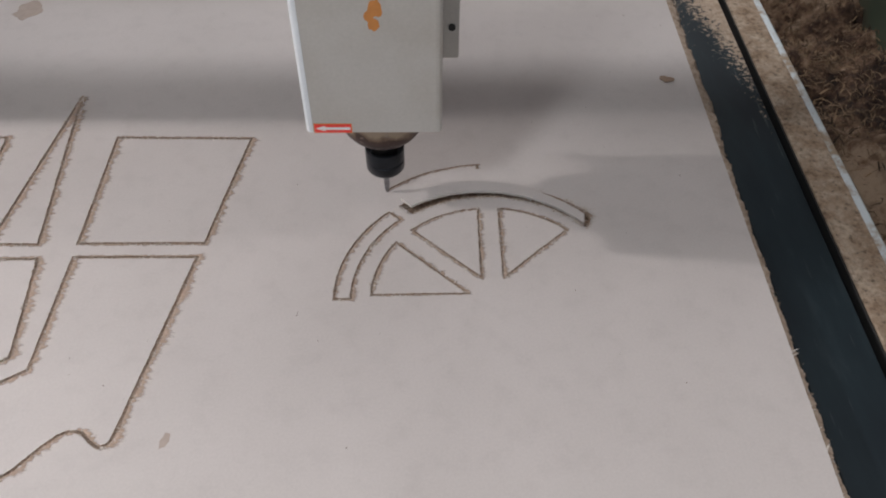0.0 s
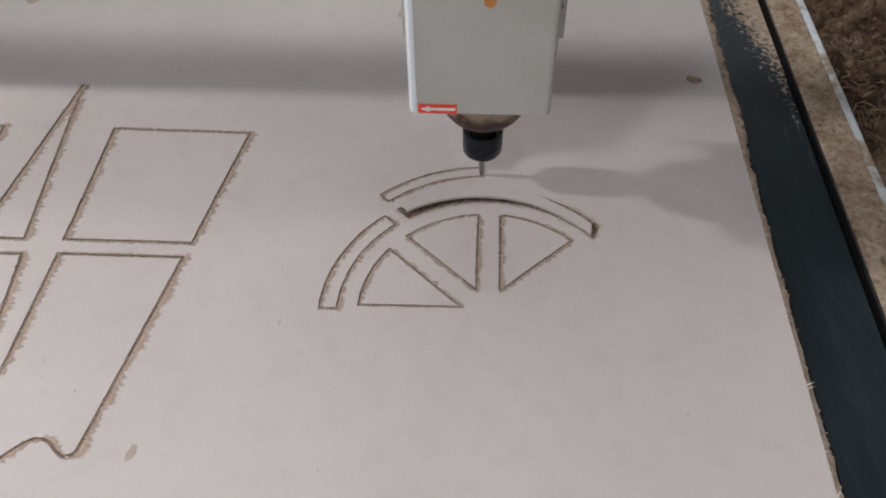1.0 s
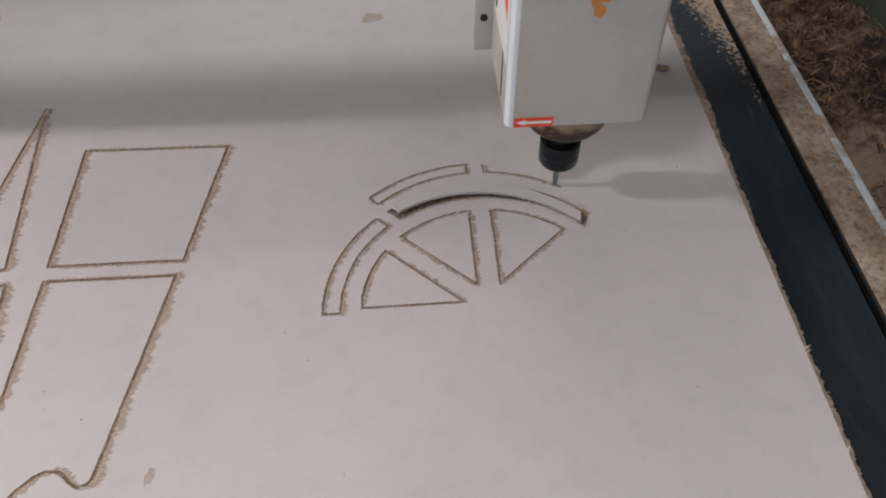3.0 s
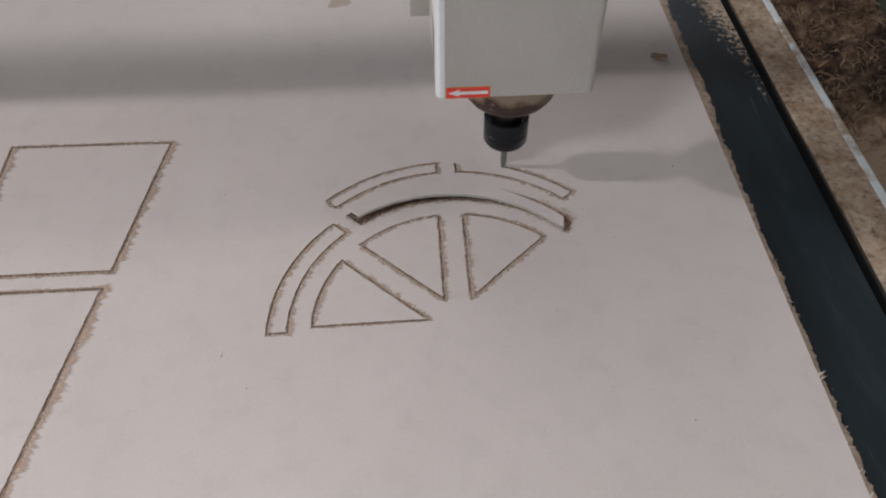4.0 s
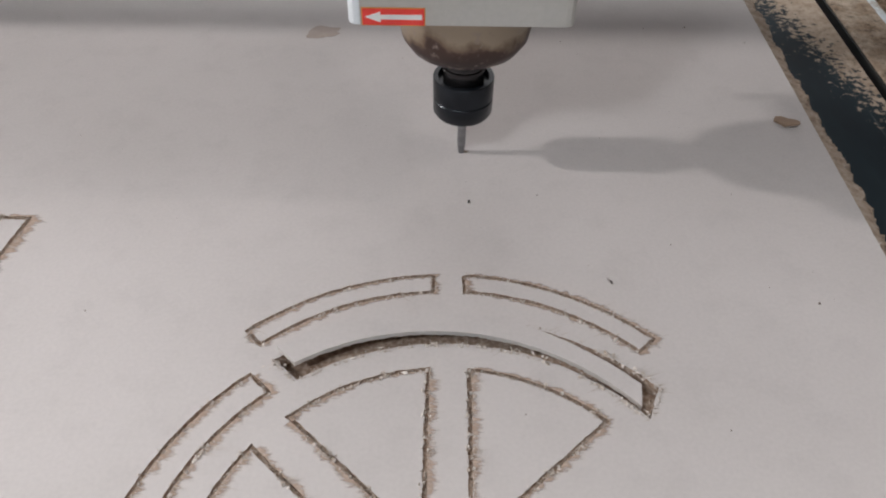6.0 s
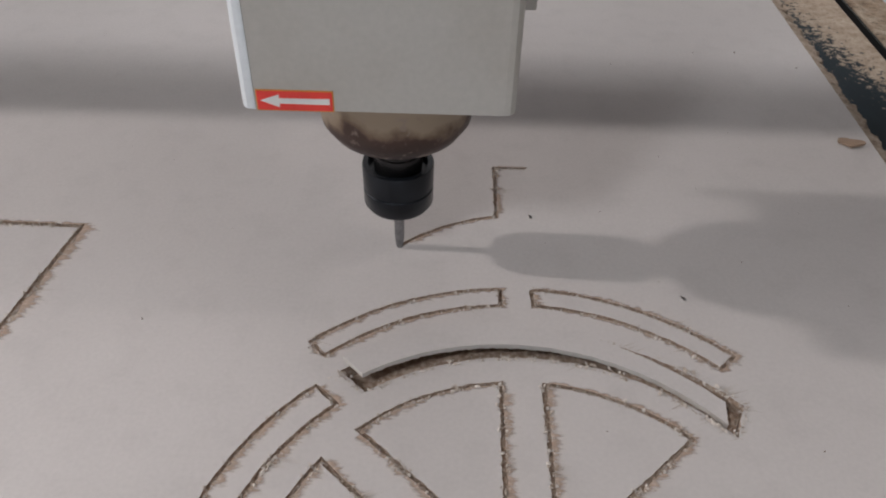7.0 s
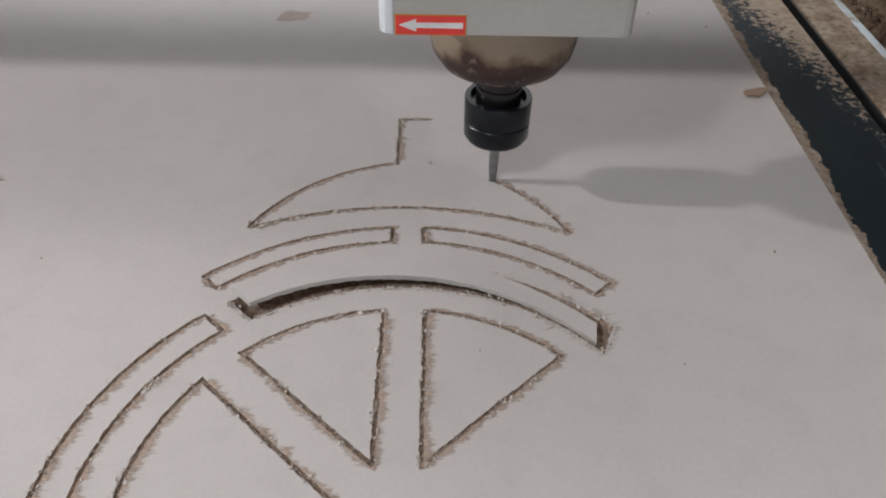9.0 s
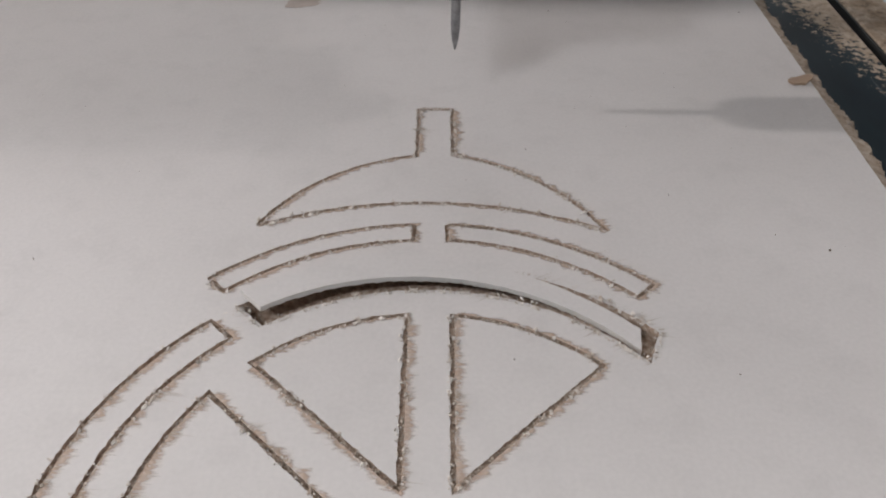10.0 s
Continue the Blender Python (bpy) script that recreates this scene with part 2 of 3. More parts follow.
FACE, CORE = board_material(), core_material()
CRUMB = crumb_material("mdf_crumbs", (0.42, 0.345, 0.29), (0.70, 0.64, 0.60))
FIBRE = crumb_material("mdf_fibres", (0.30, 0.235, 0.185), (0.54, 0.47, 0.415))
FILM = film_material()
FILLING = crumb_material("groove_filling", (0.22, 0.15, 0.11), (0.60, 0.50, 0.42))
SHRED = crumb_material("wood_shreds", (0.020, 0.010, 0.006), (0.27, 0.175, 0.105))
BODY = paint_material("grey_paint", (0.475, 0.452, 0.424), 0.36, (0.31, 0.255, 0.20), 0.34)
LIT_CORNER = paint_material("lit_corner_paint", (0.72, 0.75, 0.79), 0.32, (0.55, 0.53, 0.50), 0.2)
BEAM = paint_material("beam_paint", (0.42, 0.44, 0.45))
GREEN = paint_material("green_paint", (0.075, 0.098, 0.068), 0.6, (0.14, 0.11, 0.08), 0.7)
NOSE, NUT, STEEL, SHAFT = nose_material(), nut_material(), steel_material(), plain("turned_steel", (0.055, 0.053, 0.055), 0.26, 0.85)
RAIL, STRIP, RIDGE, HEAP, EDGE = rail_material(), dusty_strip_material(), ridge_material(), heap_material(), edge_material()
RED, WHITE, ORANGE = plain("red_print", (0.84, 0.052, 0.040)), plain("white_print", (0.80, 0.79, 0.78)), plain("orange_residue", (0.58, 0.23, 0.06), 0.7)
GOLD, BLACK = plain("yellow_rim", (0.70, 0.30, 0.05)), plain("black_gap", (0.012, 0.012, 0.012), 0.7)
FLOOR = concrete_material("concrete", (0.20, 0.18, 0.16), (0.32, 0.30, 0.27))
PLASTER = concrete_material("plaster", (0.38, 0.355, 0.33), (0.46, 0.435, 0.41))


# ---- mesh helpers ----
def part(name, bm, mat, parent=None, label=""):
    me = bpy.data.meshes.new(name)
    bm.normal_update()
    bm.to_mesh(me)
    bm.free()
    for m in mat if isinstance(mat, (list, tuple)) else [mat]:
        me.materials.append(m)
    ob = new(name, me)
    ob.parent = parent
    return tagged(ob, label)


def box(lo, hi, bevel=0.0, segments=2, only=None):
    bm = bmesh.new()
    bmesh.ops.create_cube(bm, size=1)
    for v in bm.verts:
        v.co = Vector([lo[i] + (v.co[i] + 0.5) * (hi[i] - lo[i]) for i in range(3)])
    if bevel:
        edges = [e for e in bm.edges if only is None or only(e)]
        bmesh.ops.bevel(bm, geom=edges, offset=bevel, segments=segments, affect="EDGES", profile=0.5)
    return bm


def lathe(profile, around=48):
    bm = bmesh.new()
    rings = []
    for r, z in profile:
        rings.append([bm.verts.new((r * math.cos(2 * math.pi * k / around), r * math.sin(2 * math.pi * k / around), z)) for k in range(around)] if r > 1e-6 else [bm.verts.new((0, 0, z))])
    for a, c in zip(rings, rings[1:]):
        for k in range(around):
            q = [a[k % len(a)], a[(k + 1) % len(a)], c[(k + 1) % len(c)], c[k % len(c)]]
            q = list(dict.fromkeys(q))
            if len(q) > 2:
                f = bm.faces.new(q)
                f.smooth = True
    bmesh.ops.recalc_face_normals(bm, faces=bm.faces)
    for e in bm.edges:
        if len(e.link_faces) == 2 and e.calc_face_angle(0) > radians(32):
            e.smooth = False
    return bm


def slab(outline, z0, z1):
    """A prism over a flat outline of (x, y)."""
    bm = bmesh.new()
    top = [bm.verts.new((x, y, z1)) for x, y in outline]
    low = [bm.verts.new((x, y, z0)) for x, y in outline]
    bm.faces.new(top)
    bm.faces.new(low[::-1])
    for i in range(len(top)):
        j = (i + 1) % len(top)
        bm.faces.new((top[i], low[i], low[j], top[j]))
    bmesh.ops.recalc_face_normals(bm, faces=bm.faces)
    return bm


def on_front(bm, y):
    """Turns a slab drawn in x, z (with y as z) to face the camera's side at depth y."""
    bmesh.ops.transform(bm, matrix=Matrix(((1, 0, 0, 0), (0, 0, -1, y), (0, 1, 0, 0), (0, 0, 0, 1))), verts=bm.verts)
    return bm


# ---- the drawing that is cut into the sheet ----
MID, WHEEL, CROWN = 0.011, -0.0205, 0.006
SHEET_EDGE, SHEET_DEPTH, BED = 0.2848, 0.020, -0.020
def lean(y):
    """The sheet and the rails beside it run a degree askew to the drawing."""
    return 0.016 * (y - 0.15)


WIDTH, DEPTH = 0.0025, 0.0024


def groove_width(x):
    """The older cuts, away from the wheel, were made with a wider cutter."""
    return 0.0034 if x < -0.2 else WIDTH


def arc(cy, r, a0, a1, n=24, cx=0.011):
    """Points of a circle about (cx, cy); angles from straight ahead, in degrees, to the right."""
    return [(cx + r * math.sin(radians(a0 + (a1 - a0) * k / n)), cy + r * math.cos(radians(a0 + (a1 - a0) * k / n))) for k in range(n + 1)]


SHAPES = {
    "sector_low": [(-0.014, -0.019)] + arc(WHEEL, 0.1195, -90, -54.5, 16),
    "sector_mid": [(0.0, 0.001), (0.0, 0.0985)] + arc(WHEEL, 0.1195, -7, -43, 16),
    "sector_far": [(0.022, 0.001)] + arc(WHEEL, 0.1195, 43, 5.5, 16),
    "ring_low": arc(WHEEL, 0.1555, -92, -43, 22) + arc(WHEEL, 0.139, -42.5, -92, 22),
    "panel": [(-0.418, 0.2185), (-0.261, 0.2165), (-0.283, 0.049), (-0.413, 0.049)],
    "panel_next": [(-0.75, 0.219), (-0.547, 0.219), (-0.536, 0.049), (-0.75, 0.049)],
    "spike": [(-0.483, 0.300), (-0.4535, 0.048), (-0.504, 0.048)],
    "foot": [(-0.412, 0.030), (-0.287, 0.030), (-0.3175, -0.176), (-0.3205, -0.1805), (-0.327, -0.1825), (-0.334, -0.178), (-0.343, -0.1695), (-0.349, -0.1675), (-0.356, -0.1675), (-0.364, -0.1715), (-0.373, -0.181), (-0.391, -0.203), (-0.44, -0.241), (-0.5, -0.25), (-0.53, -0.2), (-0.5, -0.15), (-0.431, -0.118), (-0.411, -0.105)],
    "cup": [(-0.507, 0.028), (-0.447, 0.028), (-0.432, -0.092), (-0.440, -0.097), (-0.46, -0.106), (-0.48, -0.108), (-0.51, -0.1)],
}
A44 = 44
CUT = {
    "left_bar": [(0.002, 0.1625), (0.002, 0.1685)] + arc(CROWN, 0.1635, -4, -A44, 30) + arc(CROWN, 0.150, -A44, -4, 28) + [(0.002, 0.1557)],
    "right_bar": [(0.0205, 0.1685), (0.0205, 0.1557)] + arc(CROWN, 0.1505, 4.5, 45, 28) + arc(CROWN, 0.1640, 45, 4.5, 30),
    "lid": [(0.0246, 0.295), (0.002, 0.295), (0.002, 0.238)] + arc(0.1197, 0.1211, -12.9, -66.1, 30, 0.0258) + arc(-0.0287, 0.2182, -25.8, 26.9, 48) + arc(0.1101, 0.1351, 66.0, 16.3, 30, -0.0134) + [(0.0246, 0.238)],
}


def resample(points, step):
    """A closed outline as evenly spaced points, corners kept."""
    out = []
    for (ax, ay), (bx, by) in zip(points, points[1:] + points[:1]):
        d = math.hypot(bx - ax, by - ay)
        if d < 1e-4:
            continue
        n = max(1, round(d / step))
        out += [(ax + (bx - ax) * k / n, ay + (by - ay) * k / n) for k in range(n)]
    return out


def ribbon(points, width, rng, rough=0.0004):
    """The two ragged edges of a groove along a closed line, mitred at its corners."""
    n, one, two = len(points), [], []
    for i, (x, y) in enumerate(points):
        p, q = points[i - 1], points[(i + 1) % n]
        a, c = Vector((x - p[0], y - p[1])).normalized(), Vector((q[0] - x, q[1] - y)).normalized()
        na, nc = Vector((-a.y, a.x)), Vector((-c.y, c.x))
        m = na + nc
        m = m / max(0.22, m.dot(na)) if m.length > 0.3 else na
        m = m * min(1.0, 2.2 / m.length)
        w = 0.5 * width
        one.append((x + m.x * (w + rng.uniform(-rough, rough)), y + m.y * (w + rng.uniform(-rough, rough))))
        two.append((x - m.x * (w + rng.uniform(-rough, rough)), y - m.y * (w + rng.uniform(-rough, rough))))
    return one, two


RNG = random.Random(7)
LINES = {name: resample(points, 0.0026) for name, points in {**SHAPES, **CUT}.items()}
RIBBONS = {name: ribbon(line, groove_width(line[0][0]), RNG) for name, line in LINES.items()}
HOLE = resample(arc(WHEEL, 0.1565, -37.5, 45.8, 40) + arc(WHEEL, 0.1370, 49.3, -36, 40), 0.0026)
HOLE = [(x + RNG.uniform(-0.0004, 0.0004), y + RNG.uniform(-0.0004, 0.0004)) for x, y in HOLE]


def build_sheet():
    """The sheet: its face cut open along every groove, with walls and floors."""
    from mathutils.geometry import delaunay_2d_cdt
    verts = []
    x0, x1, y0, y1 = -1.2, SHEET_EDGE, -1.1, 1.3
    rim = [(x0, y0), (x1 + lean(y0), y0)]
    y = y0
    while y < y1:
        y += RNG.uniform(0.004, 0.010)
        rim.append((x1 + lean(min(y, y1)) + RNG.uniform(-0.0006, 0.0005), min(y, y1)))
    rim += [(x0, y1)]
    verts += rim
    edges, cells = [], {}

    def claim(quad, deep):
        xs, ys = [p[0] for p in quad], [p[1] for p in quad]
        for i in range(int(min(xs) // 0.006), int(max(xs) // 0.006) + 1):
            for j in range(int(min(ys) // 0.006), int(max(ys) // 0.006) + 1):
                cells.setdefault((i, j), []).append((quad, deep))

    def ring_edges(points):
        base, n = len(verts), len(points)
        verts.extend(points)
        edges.extend((base + i, base + (i + 1) % n) for i in range(n))

    for one, two in RIBBONS.values():
        ring_edges(one)
        ring_edges(two)
        for i in range(len(one)):
            j = (i + 1) % len(one)
            claim((one[i], one[j], two[j], two[i]), 0.0020 if one[i][0] < -0.2 else DEPTH)
    ring_edges(HOLE)
    half = len(HOLE) // 2
    for i in range(half):
        claim((HOLE[i], HOLE[i + 1], HOLE[len(HOLE) - 2 - i], HOLE[len(HOLE) - 1 - i]), 0.0093)

    def within(p, a, c, d):
        s1 = (c[0] - a[0]) * (p[1] - a[1]) - (c[1] - a[1]) * (p[0] - a[0])
        s2 = (d[0] - c[0]) * (p[1] - c[1]) - (d[1] - c[1]) * (p[0] - c[0])
        s3 = (a[0] - d[0]) * (p[1] - d[1]) - (a[1] - d[1]) * (p[0] - d[0])
        return (s1 >= 0 and s2 >= 0 and s3 >= 0) or (s1 <= 0 and s2 <= 0 and s3 <= 0)

    co, _, tris, _, _, _ = delaunay_2d_cdt([Vector(v) for v in verts], edges, [list(range(len(rim)))], 1, 1e-6, True)
    level = []
    for tri in tris:
        p = (sum(co[i].x for i in tri) / 3, sum(co[i].y for i in tri) / 3)
        near = cells.get((int(p[0] // 0.006), int(p[1] // 0.006)), ())
        level.append(max([deep for q, deep in near if within(p, q[0], q[1], q[2]) or within(p, q[0], q[2], q[3])], default=0.0))
    bm = bmesh.new()
    made = {}

    def vert(i, z):
        key = (i, round(z, 5))
        if key not in made:
            made[key] = bm.verts.new((co[i].x, co[i].y, z))
        return made[key]

    sides = {}
    for tri, z in zip(tris, level):
        f = bm.faces.new([vert(i, -z) for i in tri])
        f.material_index = 1 if z else 0
        for a, c in zip(tri, list(tri[1:]) + [tri[0]]):
            sides.setdefault((min(a, c), max(a, c)), []).append((a, c, z))
    for hits in sides.values():
        if len(hits) == 2 and hits[0][2] != hits[1][2]:
            a, c, z = min(hits, key=lambda h: h[2])
            other = max(h[2] for h in hits)
            f = bm.faces.new((vert(a, -z), vert(a, -other), vert(c, -other), vert(c, -z)))
            f.material_index = 1
        elif len(hits) == 1:
            a, c, z = hits[0]
            f = bm.faces.new((vert(a, -z), vert(a, -SHEET_DEPTH), vert(c, -SHEET_DEPTH), vert(c, -z)))
            f.material_index = 1
    low = [bm.verts.new((x, y, -SHEET_DEPTH + 0.0001)) for x, y in ((x0, y0), (x0, y1), (x1 + lean(y1), y1), (x1 + lean(y0), y0))]
    bm.faces.new(low).material_index = 1
    bmesh.ops.recalc_face_normals(bm, faces=bm.faces)
    return part("mdf_sheet", bm, [FACE, CORE])


SHEET = tagged(build_sheet(), "pale beige MDF sheet with freshly routed grooves on the machine bed", "board")


def crumb(bm, x, y, z, size, rng):
    """One small angular crumb."""
    m = Matrix.Translation((x, y, z)) @ Euler([rng.uniform(0, 6.3) for _ in range(3)]).to_matrix().to_4x4() @ Matrix.Diagonal((size * rng.uniform(0.6, 1.5), size * rng.uniform(0.5, 1), size * rng.uniform(0.3, 0.8), 1))
    v = [bm.verts.new(m @ Vector(c)) for c in ((1, 0, 0), (-1, 0, 0), (0, 1, 0), (0, -1, 0), (0, 0, 1), (0, 0, -1))]
    for a, c, d in ((0, 2, 4), (2, 1, 4), (1, 3, 4), (3, 0, 4), (2, 0, 5), (1, 2, 5), (3, 1, 5), (0, 3, 5)):
        bm.faces.new((v[a], v[c], v[d]))


def fibre(bm, x, y, dx, dy, length, wide, z, rng):
    """A torn sliver of the face, lying beside its groove."""
    ex, ey = x + dx * length, y + dy * length
    px, py = -dy * wide, dx * wide
    lift = rng.uniform(0.0, 0.0005) * (rng.random() < 0.4)
    a, c, d = bm.verts.new((x + px, y + py, z)), bm.verts.new((x - px, y - py, z)), bm.verts.new((ex, ey, z + lift))
    e = bm.verts.new((x, y, z + 0.6 * wide))
    for f in ((a, c, e), (c, d, e), (d, a, e)):
        bm.faces.new(f)


def outward(line):
    """1 where the left of a closed line's run is its outside, else -1."""
    return -1 if sum(p[0] * q[1] - q[0] * p[1] for p, q in zip(line, line[1:] + line[:1])) > 0 else 1


def film(bm, line, i, rng):
    """A thin drift of brown dust that lies along the outside of a groove."""
    layer = bm.verts.layers.float.get("fade") or bm.verts.layers.float.new("fade")
    quad = []
    for k in (i, (i + 1) % len(line)):
        p, q = line[k - 1], line[(k + 1) % len(line)]
        t = Vector((q[0] - p[0], q[1] - p[1])).normalized()
        n = Vector((-t.y, t.x)) * outward(line)
        x, y = line[k]
        fresh = x > -0.2
        if n.x < 0 and (n.y > -0.35 or not fresh):
            n = -n
        clump = 0.95 + 0.35 * noise.noise((x * 45, y * 45, 1.7)) + 0.9 * noise.noise((x * 260, y * 260, 4.2))
        wide = ((0.0014 if fresh else 0.0024) + (0.0046 if fresh else 0.0064) * abs(n.x)) * max(0.3, clump)
        for o, f in ((0.45 * groove_width(x), (0.84 if fresh else 1.0) * min(1.0, max(0.45, 0.25 + 0.7 * clump))), (0.5 * groove_width(x) + wide, 0.0)):
            v = bm.verts.new((x + n.x * o, y + n.y * o, 0.00010))
            v[layer] = f
            quad.append(v)
    bm.faces.new((quad[0], quad[1], quad[3], quad[2]))


def fray(bc, bf, bd, line, i, rng, many=1.0):
    """Crumbs, slivers and dust round the i-th stretch of a groove."""
    x, y = line[i]
    q = line[(i + 1) % len(line)]
    t = Vector((q[0] - x, q[1] - y))
    d, t = t.length, t.normalized()
    n = Vector((-t.y, t.x)) * outward(line)
    wide = groove_width(x)
    clump = 0.5 + 1.2 * noise.noise((x * 95, y * 95, 3.1)) + 0.5 * noise.noise((x * 330, y * 330, 7.7))
    for _ in range(int(many * rng.uniform(0, 14) * max(0.06, clump))):
        near = (-1 if n.y > 0 else 1) if abs(n.y) > 0.25 else rng.choice((-1, 1, 1))
        s, o = rng.random() * d, (near if rng.random() < 0.78 else -near) * (0.5 * wide + rng.gauss(0.0001, 0.0006))
        size = rng.uniform(0.0003, 0.0007) * (rng.uniform(1.7, 2.8) if rng.random() < 0.22 else 1.0)
        crumb(bc, x + t.x * s + n.x * o, y + t.y * s + n.y * o, 0.0003, size, rng)
    for _ in range(int(many * rng.uniform(0, 7.5) * max(0.15, clump) * (0.25 + abs(n.x)))):
        side = -n if n.x < 0 and n.y > -0.35 else n
        w = (side + Vector((1.4 if side.x > 0 else -1.4, 0)) + t * rng.gauss(0, 0.2)).normalized()
        s = rng.random() * d
        long = rng.uniform(0.0008, 0.0042) + (rng.uniform(0.002, 0.005) if rng.random() < 0.18 else 0.0)
        fibre(bf, x + t.x * s + side.x * 0.4 * wide, y + t.y * s + side.y * 0.4 * wide, w.x, w.y, long * (0.5 + clump), rng.uniform(0.00006, 0.00022), 0.00015, rng)
    if bd:
        film(bd, line, i, rng)


def fill(bm, line, i, rng):
    """Brown dust fallen back into a groove; the extra crosswise stands for lit walls."""
    x, y = line[i]
    q = line[(i + 1) % len(line)]
    t = Vector((q[0] - x, q[1] - y))
    d, t = t.length, t.normalized()
    old, wide = x < -0.2, groove_width(x)
    across = abs(t.x) > 0.72
    load = 0.45 + 0.9 * noise.noise((x * 60, y * 60, 8.8)) + 0.4 * noise.noise((x * 240, y * 240, 2.8)) + (0.5 if across else 0.0) + (0.25 if old else 0.0)
    top = 0.0002 if across or old else 0.0010
    for _ in range(int(rng.uniform(5, 14) * max(0.12, load))):
        s, o = rng.random() * d, rng.uniform(-0.44, 0.44) * wide
        crumb(bm, x + t.x * s - t.y * o, y + t.y * s + t.x * o, -top - rng.uniform(0.0, 0.0013), rng.uniform(0.0004, 0.0009), rng)


def build_fray():
    bc, bf, bd, bg, rng = bmesh.new(), bmesh.new(), bmesh.new(), bmesh.new(), random.Random(11)
    for name in SHAPES:
        for i in range(len(LINES[name])):
            fray(bc, bf, bd, LINES[name], i, rng)
    first = LINES["left_bar"]
    for i in range(len(first)):
        if not later("left_bar", i):
            fray(bc, bf, bd, first, i, rng)
    for name, line in LINES.items():
        for i in range(len(line)):
            if name in SHAPES or not later(name, i):
                fill(bg, line, i, rng)
    for i in range(len(HOLE)):
        fray(bc, bf, None, HOLE, i, rng, 1.5)
        crumb(bg, HOLE[i][0] + rng.uniform(-0.003, 0.003), HOLE[i][1] + rng.uniform(-0.003, 0.003), -0.0088, rng.uniform(0.0003, 0.0009), rng)
    for _ in range(26):
        crumb(bc, -0.0842 + rng.gauss(0, 0.0018), 0.1012 + rng.gauss(0, 0.0015), rng.uniform(-0.003, 0.0004), rng.uniform(0.0008, 0.0021), rng)
    tagged(part("groove_crumbs", bc, CRUMB), "pale MDF crumbs scattered along the routed grooves", "sawdust", kind="stuff")
    tagged(part("groove_fibres", bf, FIBRE), "fuzzy torn brown fibres along the groove edges", "sawdust", kind="stuff")
    tagged(part("groove_dust", bd, FILM), "thin brown dust drifted beside the routed grooves", "sawdust", kind="stuff")
    tagged(part("groove_filling", bg, FILLING), "brown sawdust fallen back into the routed grooves", "sawdust", kind="stuff")


# ---- the cutter's timetable ----
# (seconds, outline, length along it in metres)
def length_at(points, target):
    """Length along a closed outline at its point nearest to target."""
    best, run = None, 0.0
    for (ax, ay), (bx, by) in zip(points, points[1:] + points[:1]):
        d = math.hypot(bx - ax, by - ay)
        for k in range(8):
            px, py = ax + (bx - ax) * k / 8, ay + (by - ay) * k / 8
            e = math.hypot(px - target[0], py - target[1])
            if best is None or e < best[0]:
                best = (e, run + d * k / 8)
        run += d
    return best[1]


def total(points):
    return sum(math.hypot(b[0] - a[0], b[1] - a[1]) for a, b in zip(points, points[1:] + points[:1]))


def place(points, s):
    for (ax, ay), (bx, by) in zip(points, points[1:] + points[:1]):
        d = math.hypot(bx - ax, by - ay)
        if s <= d and d > 0:
            return (ax + (bx - ax) * s / d, ay + (by - ay) * s / d)
        s -= d
    return points[0]


STOPS = {
    "left_bar": [(-0.9, (0.002, 0.1625)), (0.0, (-0.0985, 0.1275)), (0.10, (-0.1026, 0.1236)), (0.20, (-0.0932, 0.1139)), (0.3, (-0.0893, 0.1175)), (0.4, (-0.0803, 0.1250)), (0.5, (-0.070, 0.1325)), (0.88, (0.0, 0.1556)), (0.98, (0.002, 0.157)), (1.06, None)],
    "right_bar": [(2.32, (0.0205, 0.1685)), (2.45, (0.0205, 0.1557)), (3.2, (0.1174, 0.1124)), (3.3, (0.1195, 0.1148)), (3.5, (0.1250, 0.1203)), (3.6, (0.1270, 0.1220)), (3.7, (0.1175, 0.1305)), (3.8, (0.1055, 0.1398)), (3.9, (0.0905, 0.1495)), (4.0, (0.066, 0.1604)), (4.2, (0.0330, 0.1682)), (4.3, None)],
    "lid": [(5.94, (0.0246, 0.295)), (6.2, (0.003, 0.295)), (6.55, (0.002, 0.238)), (7.3, (-0.0838, 0.169)), (7.5, (-0.082, 0.169)), (7.6, (-0.0690, 0.1745)), (7.7, (-0.0535, 0.1797)), (7.8, (-0.0300, 0.1857)), (7.9, (-0.0020, 0.1890)), (8.0, (0.028, 0.192)), (8.1, (0.0576, 0.1850)), (8.2, (0.0785, 0.1788)), (8.3, (0.0950, 0.1725)), (8.4, (0.1045, 0.1680)), (8.5, (0.1095, 0.1652)), (8.62, (0.1100, 0.1651)), (8.7, (0.1070, 0.1740)), (8.8, (0.0965, 0.1890)), (9.0, (0.065, 0.2201)), (9.1, (0.0485, 0.2300)), (9.2, (0.0348, 0.2364)), (9.3, (0.0275, 0.2375)), (9.4, (0.0246, 0.2490)), (9.5, (0.0246, 0.263)), (9.66, None)],
}


def timetable(name):
    points, rows = CUT[name], []
    for t, at in STOPS[name]:
        if at is None:
            s = total(points)
        elif name == "lid" and (t, at) == (7.5, (-0.082, 0.169)):
            s = rows[-1][1] + 0.002
        else:
            s = length_at(points, at)
        rows.append((t, max(s, rows[-1][1] + 0.0004) if rows else 0.0))
    return rows


TIMES = {name: timetable(name) for name in CUT}


def cut_time(name, s):
    rows = TIMES[name]
    for (ta, sa), (tb, sb) in zip(rows, rows[1:]):
        if s <= sb:
            return ta + (tb - ta) * (s - sa) / (sb - sa)
    return rows[-1][0]


